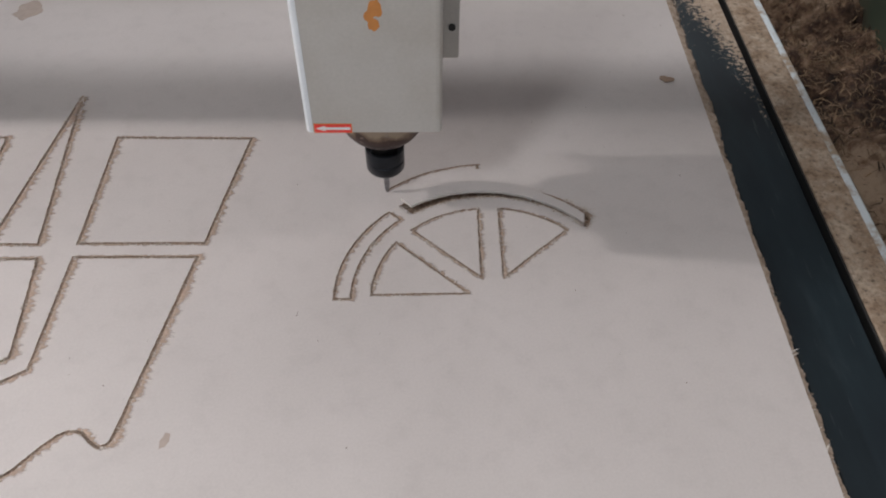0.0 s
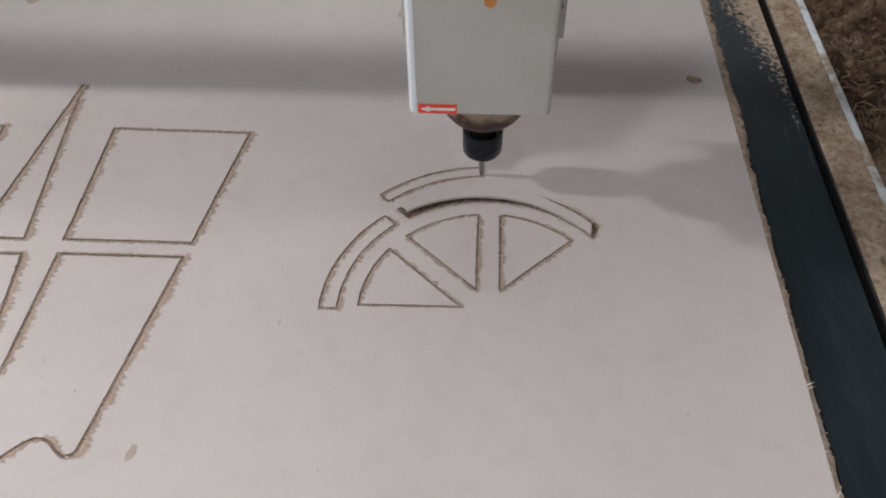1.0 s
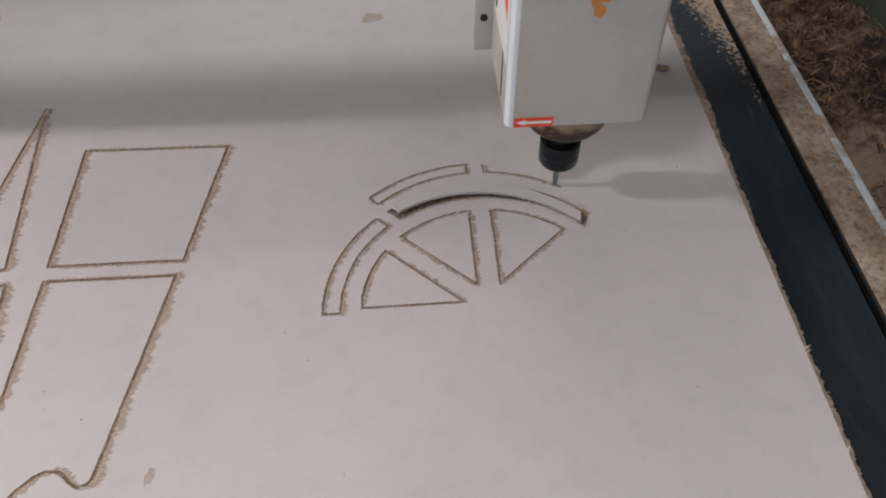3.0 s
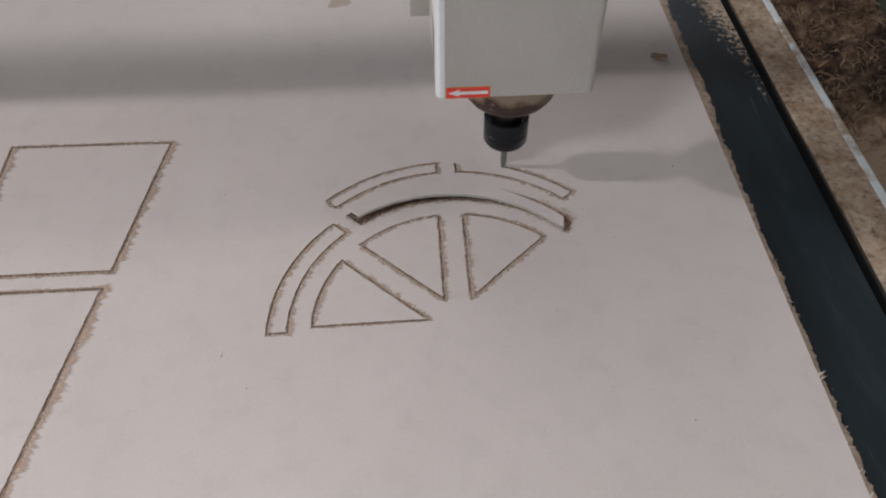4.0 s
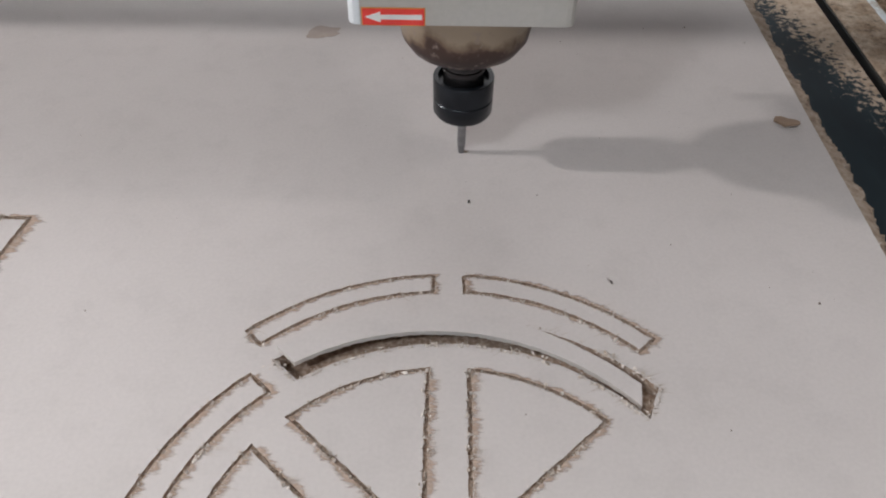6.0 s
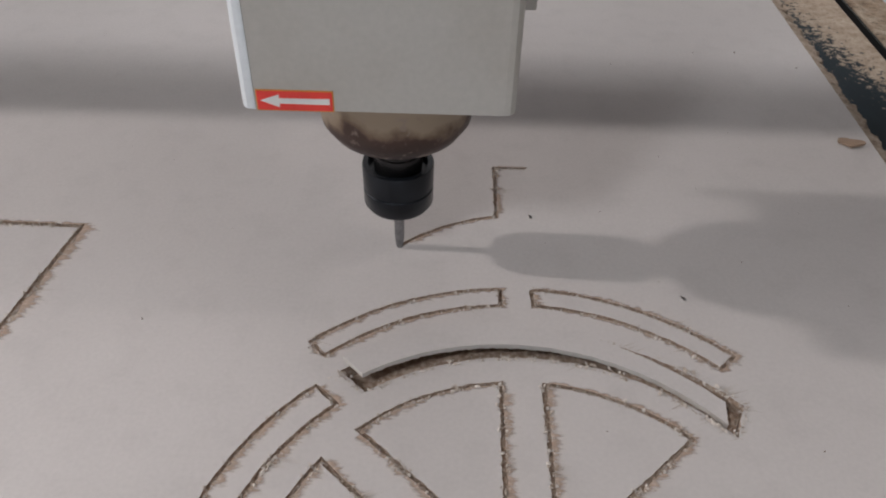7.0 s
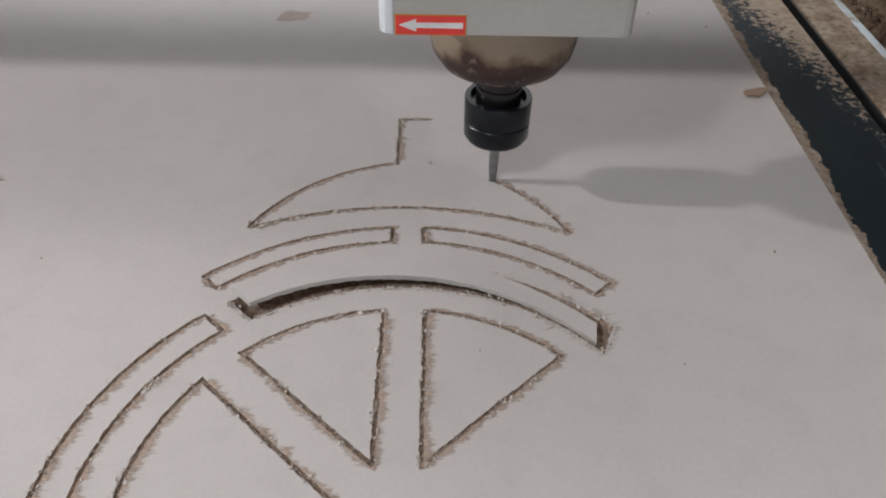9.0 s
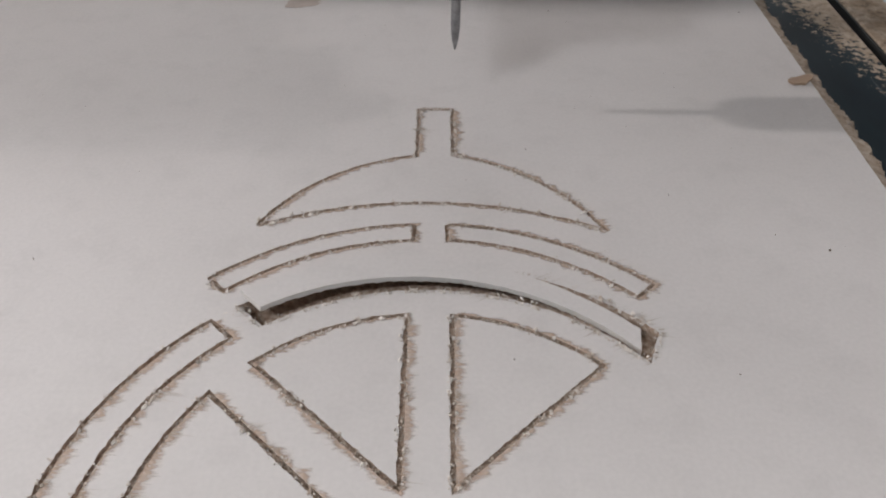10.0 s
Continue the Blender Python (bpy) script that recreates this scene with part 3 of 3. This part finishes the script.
def run_of(name):
    """Length along the outline at each of its sampled points."""
    line, out, s = LINES[name], [], 0.0
    for i in range(len(line)):
        out.append(s)
        q = line[(i + 1) % len(line)]
        s += math.hypot(q[0] - line[i][0], q[1] - line[i][1])
    return out


RUNS = {name: run_of(name) for name in CUT}


def later(name, i):
    return cut_time(name, RUNS[name][i]) > 0.0


build_fray()

WASTE = []


def build_waste():
    """What the cutter takes away: the filling of each groove, in short lengths that sink as the cutter passes, and the crumbs that it throws up."""
    rng = random.Random(23)
    for name in CUT:
        one, two = RIBBONS[name]
        n, i = len(one), 0
        while i < n:
            if not later(name, i):
                i += 1
                continue
            ids = list(range(i, min(i + 2, n)))
            bm = bmesh.new()
            strip = ids + [ids[-1] + 1]
            ring = [one[k % n] for k in strip] + [two[k % n] for k in strip[::-1]]
            top = [bm.verts.new((x, y, 0.0)) for x, y in ring]
            low = [bm.verts.new((x, y, -0.0008)) for x, y in ring]
            h = len(strip)
            for k in range(h - 1):
                bm.faces.new((top[k], top[k + 1], top[2 * h - 2 - k], top[2 * h - 1 - k]))
                bm.faces.new((low[k + 1], low[k], low[2 * h - 1 - k], low[2 * h - 2 - k]))
            for k in range(2 * h):
                j = (k + 1) % (2 * h)
                bm.faces.new((top[k], low[k], low[j], top[j]))
            bmesh.ops.recalc_face_normals(bm, faces=bm.faces)
            s = RUNS[name][ids[0]] + 0.0026
            WASTE.append((part("groove_waste", bm, FACE, SHEET), max(0.05, cut_time(name, s)), -DEPTH - 0.004))
            bc, bf, bd, bg = bmesh.new(), bmesh.new(), bmesh.new(), bmesh.new()
            for k in ids:
                fray(bc, bf, bd, LINES[name], k, rng)
                fill(bg, LINES[name], k, rng)
            for b, label, mat in ((bc, "sawdust", CRUMB), (bf, "sawdust", FIBRE), (bd, "sawdust", FILM), (bg, "sawdust", FILLING)):
                if len(b.verts):
                    WASTE.append((tagged(part(label, b, mat, SHEET), kind="stuff"), max(0.05, cut_time(name, s)), 0.0))
                else:
                    b.free()
            i += 2


build_waste()


# ---- the loose arc that has come free ----
def build_loose():
    outline = [(x * (1 - k) + u * k, y * (1 - k) + v * k) for (x, y), (u, v), k in ((p, q, min(1.0, max(0.0, (p[0] - MID) / 0.08))) for p, q in zip(arc(WHEEL, 0.1548, -36, 44.8, 120) + arc(WHEEL, 0.1388, 48.2, -35, 120), arc(WHEEL, 0.1508, -36, 44.8, 120) + arc(WHEEL, 0.1396, 48.2, -35, 120)))]
    outline = [(x + 0.00035 * noise.noise((x * 260, y * 260, 2)), y + 0.00035 * noise.noise((x * 260, y * 260, 9))) for x, y in outline]
    n = len(outline) // 2
    ring = [(outline[k], outline[len(outline) - 1 - k]) for k in range(n)]
    rows = [((*a, 0), (*c, 0), (c[0], c[1], -0.0027 - RNG.uniform(0, 0.0010)), (*a, -0.0036)) for a, c in ring]
    arc_thing = new("loose_arc")
    for name, sides, mat, label in (("face", (0,), FACE, ""), ("torn_edge", (1, 2, 3), PALE, "pale ragged cut edge")):
        bm = bmesh.new()
        made = [[bm.verts.new(p) for p in row] for row in rows]
        for p, q in zip(made, made[1:]):
            for k in sides:
                j = (k + 1) % 4
                bm.faces.new((p[k], p[j], q[j], q[k]))
        if 1 in sides:
            bm.faces.new(made[0])
            bm.faces.new(made[-1])
        bmesh.ops.delete(bm, geom=[v for v in bm.verts if not v.link_faces], context="VERTS")
        bmesh.ops.recalc_face_normals(bm, faces=bm.faces)
        part(name, bm, mat, arc_thing, label)
    tagged(arc_thing, "loose curved MDF offcut lifted out of its slot", "offcut")
    arc_thing.matrix_world = Matrix.Translation((-0.0028, 0.0042, 0.0022)) @ pose(0, 0, 0, 0.8, 1.8, 0)
    return arc_thing


PALE = plain("mdf_pale_edge", (0.60, 0.555, 0.525), 0.85)
build_loose()


def build_flake(x, y, turn, length, wide):
    rng = random.Random(int(1000 * abs(x)))
    ring = [(length * math.cos(a * 0.524) * rng.uniform(0.75, 1.1), wide * math.sin(a * 0.524) * rng.uniform(0.7, 1.15)) for a in range(12)]
    bm = slab(ring, 0.0, 0.0016)
    for v in bm.verts:
        v.co.z += 0.0022 * max(0.0, v.co.x / length) + 0.0006
    ob = tagged(part("wood_chip", bm, CHIP), "small curled brown wood chip lying on the MDF sheet", "wood chip", "chips on the sheet")
    ob.matrix_world = pose(x, y, 0.0, 0, 0, turn)
    return ob


CHIP = plain("brown_chip", (0.30, 0.205, 0.145), 0.85)
FLAKE = build_flake(0.252, 0.332, -25, 0.0095, 0.0058)


def build_marks():
    """Stray specks, splinters and glue marks on the sheet's face."""
    rng = random.Random(41)
    bm = bmesh.new()
    for x, y, size in ((0.230, 0.151, 0.0017), (-0.121, -0.184, 0.0012), (-0.339, -0.122, 0.0012), (-0.378, -0.093, 0.0011), (-0.198, 0.137, 0.0010), (0.152, 0.200, 0.0008), (0.223, 0.487, 0.0014), (0.155, 0.062, 0.0009), (0.071, 0.247, 0.0007), (0.051, 0.070, 0.0009), (-0.155, -0.075, 0.0012), (0.177, -0.1225, 0.0010), (0.091, -0.016, 0.0009), (0.123, -0.091, 0.0007), (0.185, 0.484, 0.0010), (0.108, 0.458, 0.0010), (0.270, 0.461, 0.0013), (-0.312, -0.074, 0.0008)):
        for _ in range(3):
            crumb(bm, x + rng.uniform(-0.4, 0.4) * size, y + rng.uniform(-0.4, 0.4) * size, 0.0001, size * 0.55, rng)
    for _ in range(45):
        crumb(bm, rng.uniform(-0.55, 0.28), rng.uniform(-0.25, 0.55), 0.0001, rng.uniform(0.0002, 0.0005), rng)
    fibre(bm, -0.178, -0.046, 0.1, 1.0, 0.007, 0.0004, 0.0001, rng)
    tagged(part("dust_specks", bm, SPECK), "dark specks and splinters on the sheet", "dust", kind="stuff")
    for x, y, a, b, turn in ((-0.101, 0.468, 0.017, 0.012, 20), (-0.62, 0.50, 0.02, 0.026, 0), (-0.273, -0.176, 0.004, 0.009, -15)):
        ring = [(a * math.cos(k * 0.3) * rng.uniform(0.7, 1.1), b * math.sin(k * 0.3) * rng.uniform(0.7, 1.1)) for k in range(21)]
        ob = tagged(part("stain", slab(ring, 0.0, 0.00025), STAIN), "faint brown glue stain on the sheet", "stain", "stains on the sheet")
        ob.matrix_world = pose(x, y, 0.0, 0, 0, turn)


SPECK = plain("dark_speck", (0.16, 0.11, 0.08), 0.9)
STAIN = plain("brown_stain", (0.43, 0.355, 0.315), 0.65)
STAIN.node_tree.nodes["Principled BSDF"].inputs["Specular IOR Level"].default_value = 0.14
build_marks()


# ---- machine bed, rail and what lies beside it ----
def leaned(bm):
    for v in bm.verts:
        v.co.x += lean(v.co.y)
    return bm


def strip_mesh(x0, x1, z0, z1, bevel=0.0015):
    return leaned(box((x0, -1.5, z0), (x1, 1.6, z1), bevel))


MACHINE = tagged(new("machine_bed"), "grey steel router bed with dark rail and dusty side strip", "machine bed")
part("bed_plate", strip_mesh(-1.3, 0.300, -0.10, BED, 0.002), BEAM, MACHINE)
RAILING = part("side_rail", strip_mesh(0.3005, 0.3750, -0.10, BED + 0.0005), RAIL, MACHINE, "dark blue-black rail with drifted sawdust")
part("rail_gap", strip_mesh(0.3752, 0.3838, -0.10, BED - 0.014), BLACK, MACHINE, "gap with its shade painted black")
part("gap_shade", strip_mesh(0.3840, 0.3862, -0.10, BED - 0.0005, 0.0006), BLACK, MACHINE, "black strip that paints the shade on the gap's wall")
part("outer_strip", strip_mesh(0.3864, 0.4280, -0.10, BED + 0.001), STRIP, MACHINE, "side strip caked with sawdust")
part("edge_trim", strip_mesh(0.4283, 0.4400, -0.30, BED - 0.001, 0.003), EDGE, MACHINE, "chipped pale blue painted edge")


def build_ridge():
    """Ragged dust and splinters packed against the sheet's edge."""
    rng = random.Random(5)
    bm = bmesh.new()
    rows = []
    y = -0.5
    while y < 1.0:
        w = 0.0082 + 0.0022 * noise.noise((y * 22, 0.3, 0)) + 0.0026 * noise.noise((y * 130, 2.3, 0)) + 0.0022 * noise.noise((y * 420, 7.3, 0)) + rng.uniform(-0.0012, 0.0012)
        w = max(0.002, w) * (1.0 + 0.7 * min(1.0, max(0.0, (y - 0.05) / 0.30)))
        h = 0.006 + 0.004 * noise.noise((y * 40, 5.3, 0))
        rows.append([bm.verts.new(c) for c in ((SHEET_EDGE + 0.0008, y, -0.0012), (SHEET_EDGE + 0.75 * w, y + rng.uniform(-0.001, 0.001), -0.005 + 0.3 * h), (SHEET_EDGE + 1.15 * w, y, BED + 0.0005))])
        y += 0.0016
    for a, c in zip(rows, rows[1:]):
        for k in range(2):
            bm.faces.new((a[k], a[k + 1], c[k + 1], c[k]))
    bmesh.ops.recalc_face_normals(bm, faces=bm.faces)
    for _ in range(420):
        yy = rng.uniform(-0.45, 0.9)
        crumb(bm, SHEET_EDGE + 0.004 + abs(rng.gauss(0.0015, 0.002)), yy, -0.006, rng.uniform(0.0006, 0.0017), rng)
    return tagged(part("dust_ridge", leaned(bm), RIDGE), "ragged brown sawdust packed along the sheet's edge", "sawdust", kind="stuff")


build_ridge()


def build_splinters():
    """Torn pale slivers that stick out from the sheet's edge."""
    rng = random.Random(77)
    bm = bmesh.new()
    spots = [-0.012, -0.013, -0.090, -0.094, -0.15, -0.19, 0.02, 0.10, 0.16, 0.24, 0.30, 0.36] + [rng.uniform(-0.3, 0.6) for _ in range(40)]
    for k, y in enumerate(spots):
        big = 1.0 if k < 6 else 0.55
        x = SHEET_EDGE + lean(y) - 0.001
        a = rng.uniform(-0.9, 0.9)
        fibre(bm, x, y, math.cos(a), math.sin(a), big * rng.uniform(0.006, 0.011), big * rng.uniform(0.0008, 0.0022), -0.0010, rng)
    return tagged(part("edge_splinters", bm, CRUMB), "torn pale splinters along the sheet's ragged edge", "splinters", kind="stuff")


build_splinters()


def build_heap():
    rng = random.Random(9)
    bm = bmesh.new()
    nx, ny = 46, 200
    grid = []
    for j in range(ny + 1):
        row = []
        for i in range(nx + 1):
            x, y = 0.4405 + 0.26 * i / nx, -0.5 + 1.7 * j / ny
            z = -0.115 + 0.035 * noise.noise((x * 9, y * 9, 0)) + 0.02 * noise.noise((x * 28, y * 28, 4)) + 0.009 * noise.noise((x * 80, y * 80, 8)) + 0.10 * max(0, (x - 0.55)) * 2 + 0.055 * min(1, max(0, (0.40 - y) / 0.16))
            row.append(bm.verts.new((x, y, z)))
        grid.append(row)
    for j in range(ny):
        for i in range(nx):
            f = bm.faces.new((grid[j][i], grid[j][i + 1], grid[j + 1][i + 1], grid[j + 1][i]))
            f.smooth = True
    tagged(part("sawdust_heap", leaned(bm), HEAP), "brown heap of sawdust and shavings beside the bed", "sawdust", kind="stuff")
    bm = bmesh.new()
    for _ in range(5200):
        x, y = rng.uniform(0.443, 0.66), rng.uniform(-0.3, 1.0)
        if y < rng.uniform(0.22, 0.40) and rng.random() < 0.88:
            continue
        z = -0.115 + 0.035 * noise.noise((x * 9, y * 9, 0)) + 0.02 * noise.noise((x * 28, y * 28, 4)) + 0.009 * noise.noise((x * 80, y * 80, 8)) + 0.10 * max(0, (x - 0.55)) * 2 + 0.055 * min(1, max(0, (0.40 - y) / 0.16))
        a, ln, w = rng.uniform(0, 6.3), rng.uniform(0.005, 0.022), rng.uniform(0.0004, 0.0013)
        up = rng.uniform(0.001, 0.007)
        d = Vector((math.cos(a), math.sin(a), 0))
        p = Vector((-d.y, d.x, 0)) * w
        c = Vector((x, y, z + 0.001))
        m = c + d * 0.5 * ln + Vector((0, 0, up))
        e = c + d * ln + Vector((rng.uniform(-0.003, 0.003), rng.uniform(-0.003, 0.003), rng.uniform(0, 0.004)))
        v = [bm.verts.new(q) for q in (c + p, c - p, m - p, m + p, e + p * 0.4, e - p * 0.4)]
        bm.faces.new((v[0], v[1], v[2], v[3]))
        bm.faces.new((v[3], v[2], v[5], v[4]))
    tagged(part("wood_shreds", leaned(bm), SHRED), "curled brown wood shreds on the sawdust heap", "shavings", kind="stuff")


build_heap()
tagged(part("green_panel", leaned(box((0.655, -0.6, -0.85), (0.675, 1.3, 0.16), 0.004)), GREEN), "dusty dull green steel panel behind the sawdust", "panel")


# ---- the machine ----
def build_spindle():
    """Router spindle; its origin is on the cutter, at the height of the sheet's face while it cuts."""
    s = new("router_spindle")
    tagged(s, "grey square router spindle with red arrow label and black nut", "spindle")
    up = lambda e: abs(e.verts[0].co.z - e.verts[1].co.z) > 0.1
    body = part("body", box((-0.0665, -0.060, 0.131), (0.0590, 0.064, 0.50), 0.0055, 3, up), BODY, s)
    part("lit_corner", slab([(-0.0669, -0.0520), (-0.0669, -0.0548), (-0.0658, -0.0580), (-0.0636, -0.0601), (-0.0612, -0.0605), (-0.0598, -0.0605), (-0.0598, -0.0580), (-0.0640, -0.0520)], 0.1313, 0.4995), LIT_CORNER, body, "left corner of the body with its highlight painted on")
    part("seam", box((-0.0667, -0.0245, 0.137), (-0.0662, -0.0185, 0.498)), BLACK, body)
    lab = part("arrow_label", on_front(slab([(-0.0590, 0.1308), (-0.0240, 0.1308), (-0.0240, 0.1413), (-0.0590, 0.1413)], 0.0, 0.0004), -0.060), GOLD, body, "red label with a white arrow")
    part("field", on_front(slab([(-0.0585, 0.1313), (-0.0245, 0.1313), (-0.0245, 0.1408), (-0.0585, 0.1408)], 0.0, 0.0003), -0.0604), RED, lab)
    part("arrow", on_front(slab([(-0.0570, 0.1361), (-0.0485, 0.1393), (-0.0485, 0.1374), (-0.0257, 0.1376), (-0.0257, 0.1347), (-0.0485, 0.1348), (-0.0485, 0.1329)], 0.0, 0.0003), -0.0607), WHITE, lab)
    rng = random.Random(3)
    for cx, cz, r, st in ((0.004, 0.258, 0.0075, 1.15), (0.002, 0.244, 0.0062, 1.0), (-0.0015, 0.251, 0.0050, 1.3)):
        ring = [(cx + r * (0.75 + 0.4 * rng.random()) * math.cos(a * 0.3927) * 0.8, cz + r * st * (0.75 + 0.4 * rng.random()) * math.sin(a * 0.3927)) for a in range(16)]
        part("glue_residue", on_front(slab(ring, 0.0, 0.0003 + 0.0001 * st), -0.060 - 0.00005 * cz), ORANGE, body, "orange glue residue")
    side = Matrix.Rotation(radians(-90), 4, "Z")
    for name, pts, mat, lift in (("side_label", [(-0.045, 0.185), (0.045, 0.185), (0.045, 0.30), (-0.045, 0.30)], WHITE, 0.0003), ("label_mark", [(-0.038, 0.19), (-0.028, 0.20), (-0.02, 0.235), (-0.032, 0.25), (-0.024, 0.29), (-0.036, 0.29)], BLACK, 0.0005), ("label_mark", [(0.018, 0.232), (0.036, 0.222), (0.036, 0.275), (0.026, 0.285)], RED, 0.0005)):
        bm = on_front(slab(pts, 0.0, lift), 0)
        bmesh.ops.transform(bm, matrix=Matrix.Translation((-0.0665, 0, 0)) @ side, verts=bm.verts)
        part(name, bm, mat, body)
    part("nose", lathe([(0, 0.0845), (0.019, 0.0845), (0.028, 0.085), (0.0355, 0.089), (0.0405, 0.0965), (0.0422, 0.105), (0.0422, 0.136), (0, 0.136)], 64), NOSE, s, "dusty dark steel spindle nose")
    part("shaft", lathe([(0, 0.060), (0.0138, 0.060), (0.0138, 0.0715), (0.0128, 0.0722), (0.0128, 0.0855), (0, 0.0855)], 40), SHAFT, s, "dark turned steel shaft")
    nut = part("collet_nut", lathe([(0, 0.0345), (0.0155, 0.0345), (0.0184, 0.0355), (0.0203, 0.0385), (0.0204, 0.0480), (0.0199, 0.0487), (0.0204, 0.0494), (0.0206, 0.0632), (0.0202, 0.0644), (0.0172, 0.0644), (0.0165, 0.061), (0, 0.061)], 56), NUT, s, "black collet nut")
    part("cutter", lathe([(0, -0.0052), (0.0006, -0.0052), (0.0022, 0.0020), (0.0029, 0.0085), (0.0030, 0.0110), (0.0030, 0.037), (0, 0.037)], 24), STEEL, s, "grey carbide engraving cutter")
    plate = box((-0.084, 0.0655, 0.127), (0.0775, 0.0705, 0.50), 0.0015)
    back = part("mount_plate", plate, BODY, s)
    part("carriage", box((-0.070, 0.0708, 0.20), (0.065, 0.1300, 0.50), 0.003), BODY, s)
    for x in (-0.0745, 0.0700):
        hole = lathe([(0.0, 0.0), (0.0036, 0.0), (0.0036, 0.002), (0, 0.002)], 24)
        bmesh.ops.transform(hole, matrix=Matrix.Translation((x, 0.0653, 0.164)) @ Matrix.Rotation(radians(90), 4, "X"), verts=hole.verts)
        part("bolt_hole", hole, BLACK, back)
    return s


SPINDLE = build_spindle()


def build_gantry():
    g = new("gantry")
    tagged(g, "grey painted gantry beam that carries the router spindle", "gantry")
    part("beam", box((-1.35, 0.150, 0.225), (0.80, 0.305, 0.72), 0.006), BEAM, g)
    for x in (-1.35, 0.74):
        part("upright", box((x - 0.03, 0.135, -0.25), (x + 0.03, 0.32, 0.224), 0.006), BEAM, g)
    for z in (0.25, 0.62):
        part("guide_rail", box((-1.3, 0.1310, z), (0.68, 0.1495, z + 0.02), 0.002), STEEL, g)
    return g


GANTRY = build_gantry()

# ---- unseen room added round the machine, its plaster bounces warm light ----
tagged(part("floor", box((-4, -4.2, -0.95), (3.5, 5.2, -0.85)), FLOOR), "grey concrete workshop floor", "floor", kind="structure")
tagged(part("ceiling", box((-4, -4.2, 2.8), (3.5, 5.2, 2.9)), PLASTER), "pale plastered ceiling", "ceiling", kind="structure")
tagged(part("wall_west", box((-4.15, -4.2, -0.85), (-4, 5.2, 2.8)), PLASTER), "pale plastered wall", "wall", kind="structure")
tagged(part("wall_east", box((3.5, -4.2, -0.85), (3.65, 5.2, 2.8)), PLASTER), "pale plastered wall", "wall", kind="structure")
for name, y, lo, hi in (("wall_south", -4.2, 0.0, 2.4), ("wall_north", 5.05, 0.6, 2.4)):
    w = new(name)
    tagged(w, "pale plastered wall with a wide opening to the daylight", "wall", kind="structure")
    for a, c in (((-4, -0.85), (-1.9, 2.8)), ((1.9, -0.85), (3.5, 2.8)), ((-1.9, -0.85), (1.9, lo)), ((-1.9, hi), (1.9, 2.8))):
        part("masonry", box((a[0], y, a[1]), (c[0], y + 0.15, c[1])), PLASTER, w)
STAND = concrete_material("painted_steel_stand", (0.3, 0.31, 0.3), (0.4, 0.4, 0.39))
part("stand", box((-1.2, -1.4, -0.85), (0.40, 1.5, -0.101), 0.01), STAND, MACHINE)


# ---- what moves ----
REST = 0.050


def tip_rows():
    """The cutter's tip: along each outline while it cuts, lifted in between."""
    rows = []

    def cutting(name, t0, t1):
        points, t = CUT[name], t0
        marks = sorted({round(t0 + 0.1 * k, 2) for k in range(int((t1 - t0) / 0.1) + 1)} | {r[0] for r in TIMES[name] if t0 <= r[0] <= t1} | {t1})
        for t in marks:
            lo = [r for r in TIMES[name] if r[0] <= t][-1]
            hi = [r for r in TIMES[name] if r[0] >= t][0]
            s = lo[1] if hi[0] == lo[0] else lo[1] + (hi[1] - lo[1]) * (t - lo[0]) / (hi[0] - lo[0])
            rows.append((t, (*place(points, min(s, total(points) - 1e-6)), -0.0008)))

    cutting("left_bar", 0.0, 1.06)
    rows += [(1.1, (0.003, 0.1635, 0.004)), (1.2, (0.005, 0.167, 0.026)), (1.3, (0.0058, 0.169, 0.042)), (1.4, (0.0130, 0.170, 0.050)), (1.5, (0.0195, 0.170, 0.049)), (1.7, (0.0205, 0.1695, 0.040)), (2.0, (0.0205, 0.1685, 0.021)), (2.2, (0.0205, 0.1685, 0.006)), (2.28, (0.0205, 0.1685, -0.0008))]
    cutting("right_bar", 2.32, 4.3)
    rows += [(4.36, (0.0205, 0.1685, -0.0008)), (4.5, (0.0205, 0.1695, 0.0265)), (4.6, (0.0208, 0.175, 0.042)), (4.7, (0.021, 0.200, REST)), (4.8, (0.0241, 0.243, REST)), (4.9, (0.0253, 0.282, REST)), (5.0, (0.0256, 0.294, REST)), (5.15, (0.0251, 0.295, 0.046)), (5.3, (0.0248, 0.295, 0.038)), (5.5, (0.0246, 0.295, 0.0235)), (5.8, (0.0246, 0.295, 0.005)), (5.9, (0.0246, 0.295, -0.0008))]
    cutting("lid", 5.94, 9.66)
    rows += [(9.72, (0.0246, 0.294, -0.0008)), (9.8, (0.0246, 0.295, 0.009)), (9.9, (0.0249, 0.295, 0.033)), (10.0, (0.0253, 0.295, REST))]
    return rows


def motions():
    tip = tip_rows()
    walk(SPINDLE, [(t, pose(x, y, z)) for t, (x, y, z) in tip])
    walk(GANTRY, [(t, pose(0, y, 0)) for t, (x, y, z) in tip])
    walk(FLAKE, [(t, pose(x, y, 0, 0, 0, turn)) for t, x, y, turn in ((0, 0.252, 0.332, -28), (2.2, 0.256, 0.330, -26), (3.5, 0.259, 0.329, -22), (6, 0.268, 0.337, -30), (9, 0.277, 0.340, 12), (10, 0.280, 0.340, 18))])
    for ob, t, sink in WASTE:
        here = (0, sink) if sink else (-0.011, 0)
        t = min(t, 9.9)
        walk(ob, [(0, pose(0, 0, here[0])), (max(0.0334, t - 0.034), pose(0, 0, here[0])), (t + 0.04, pose(0, 0, here[1])), (10, pose(0, 0, here[1]))])


motions()
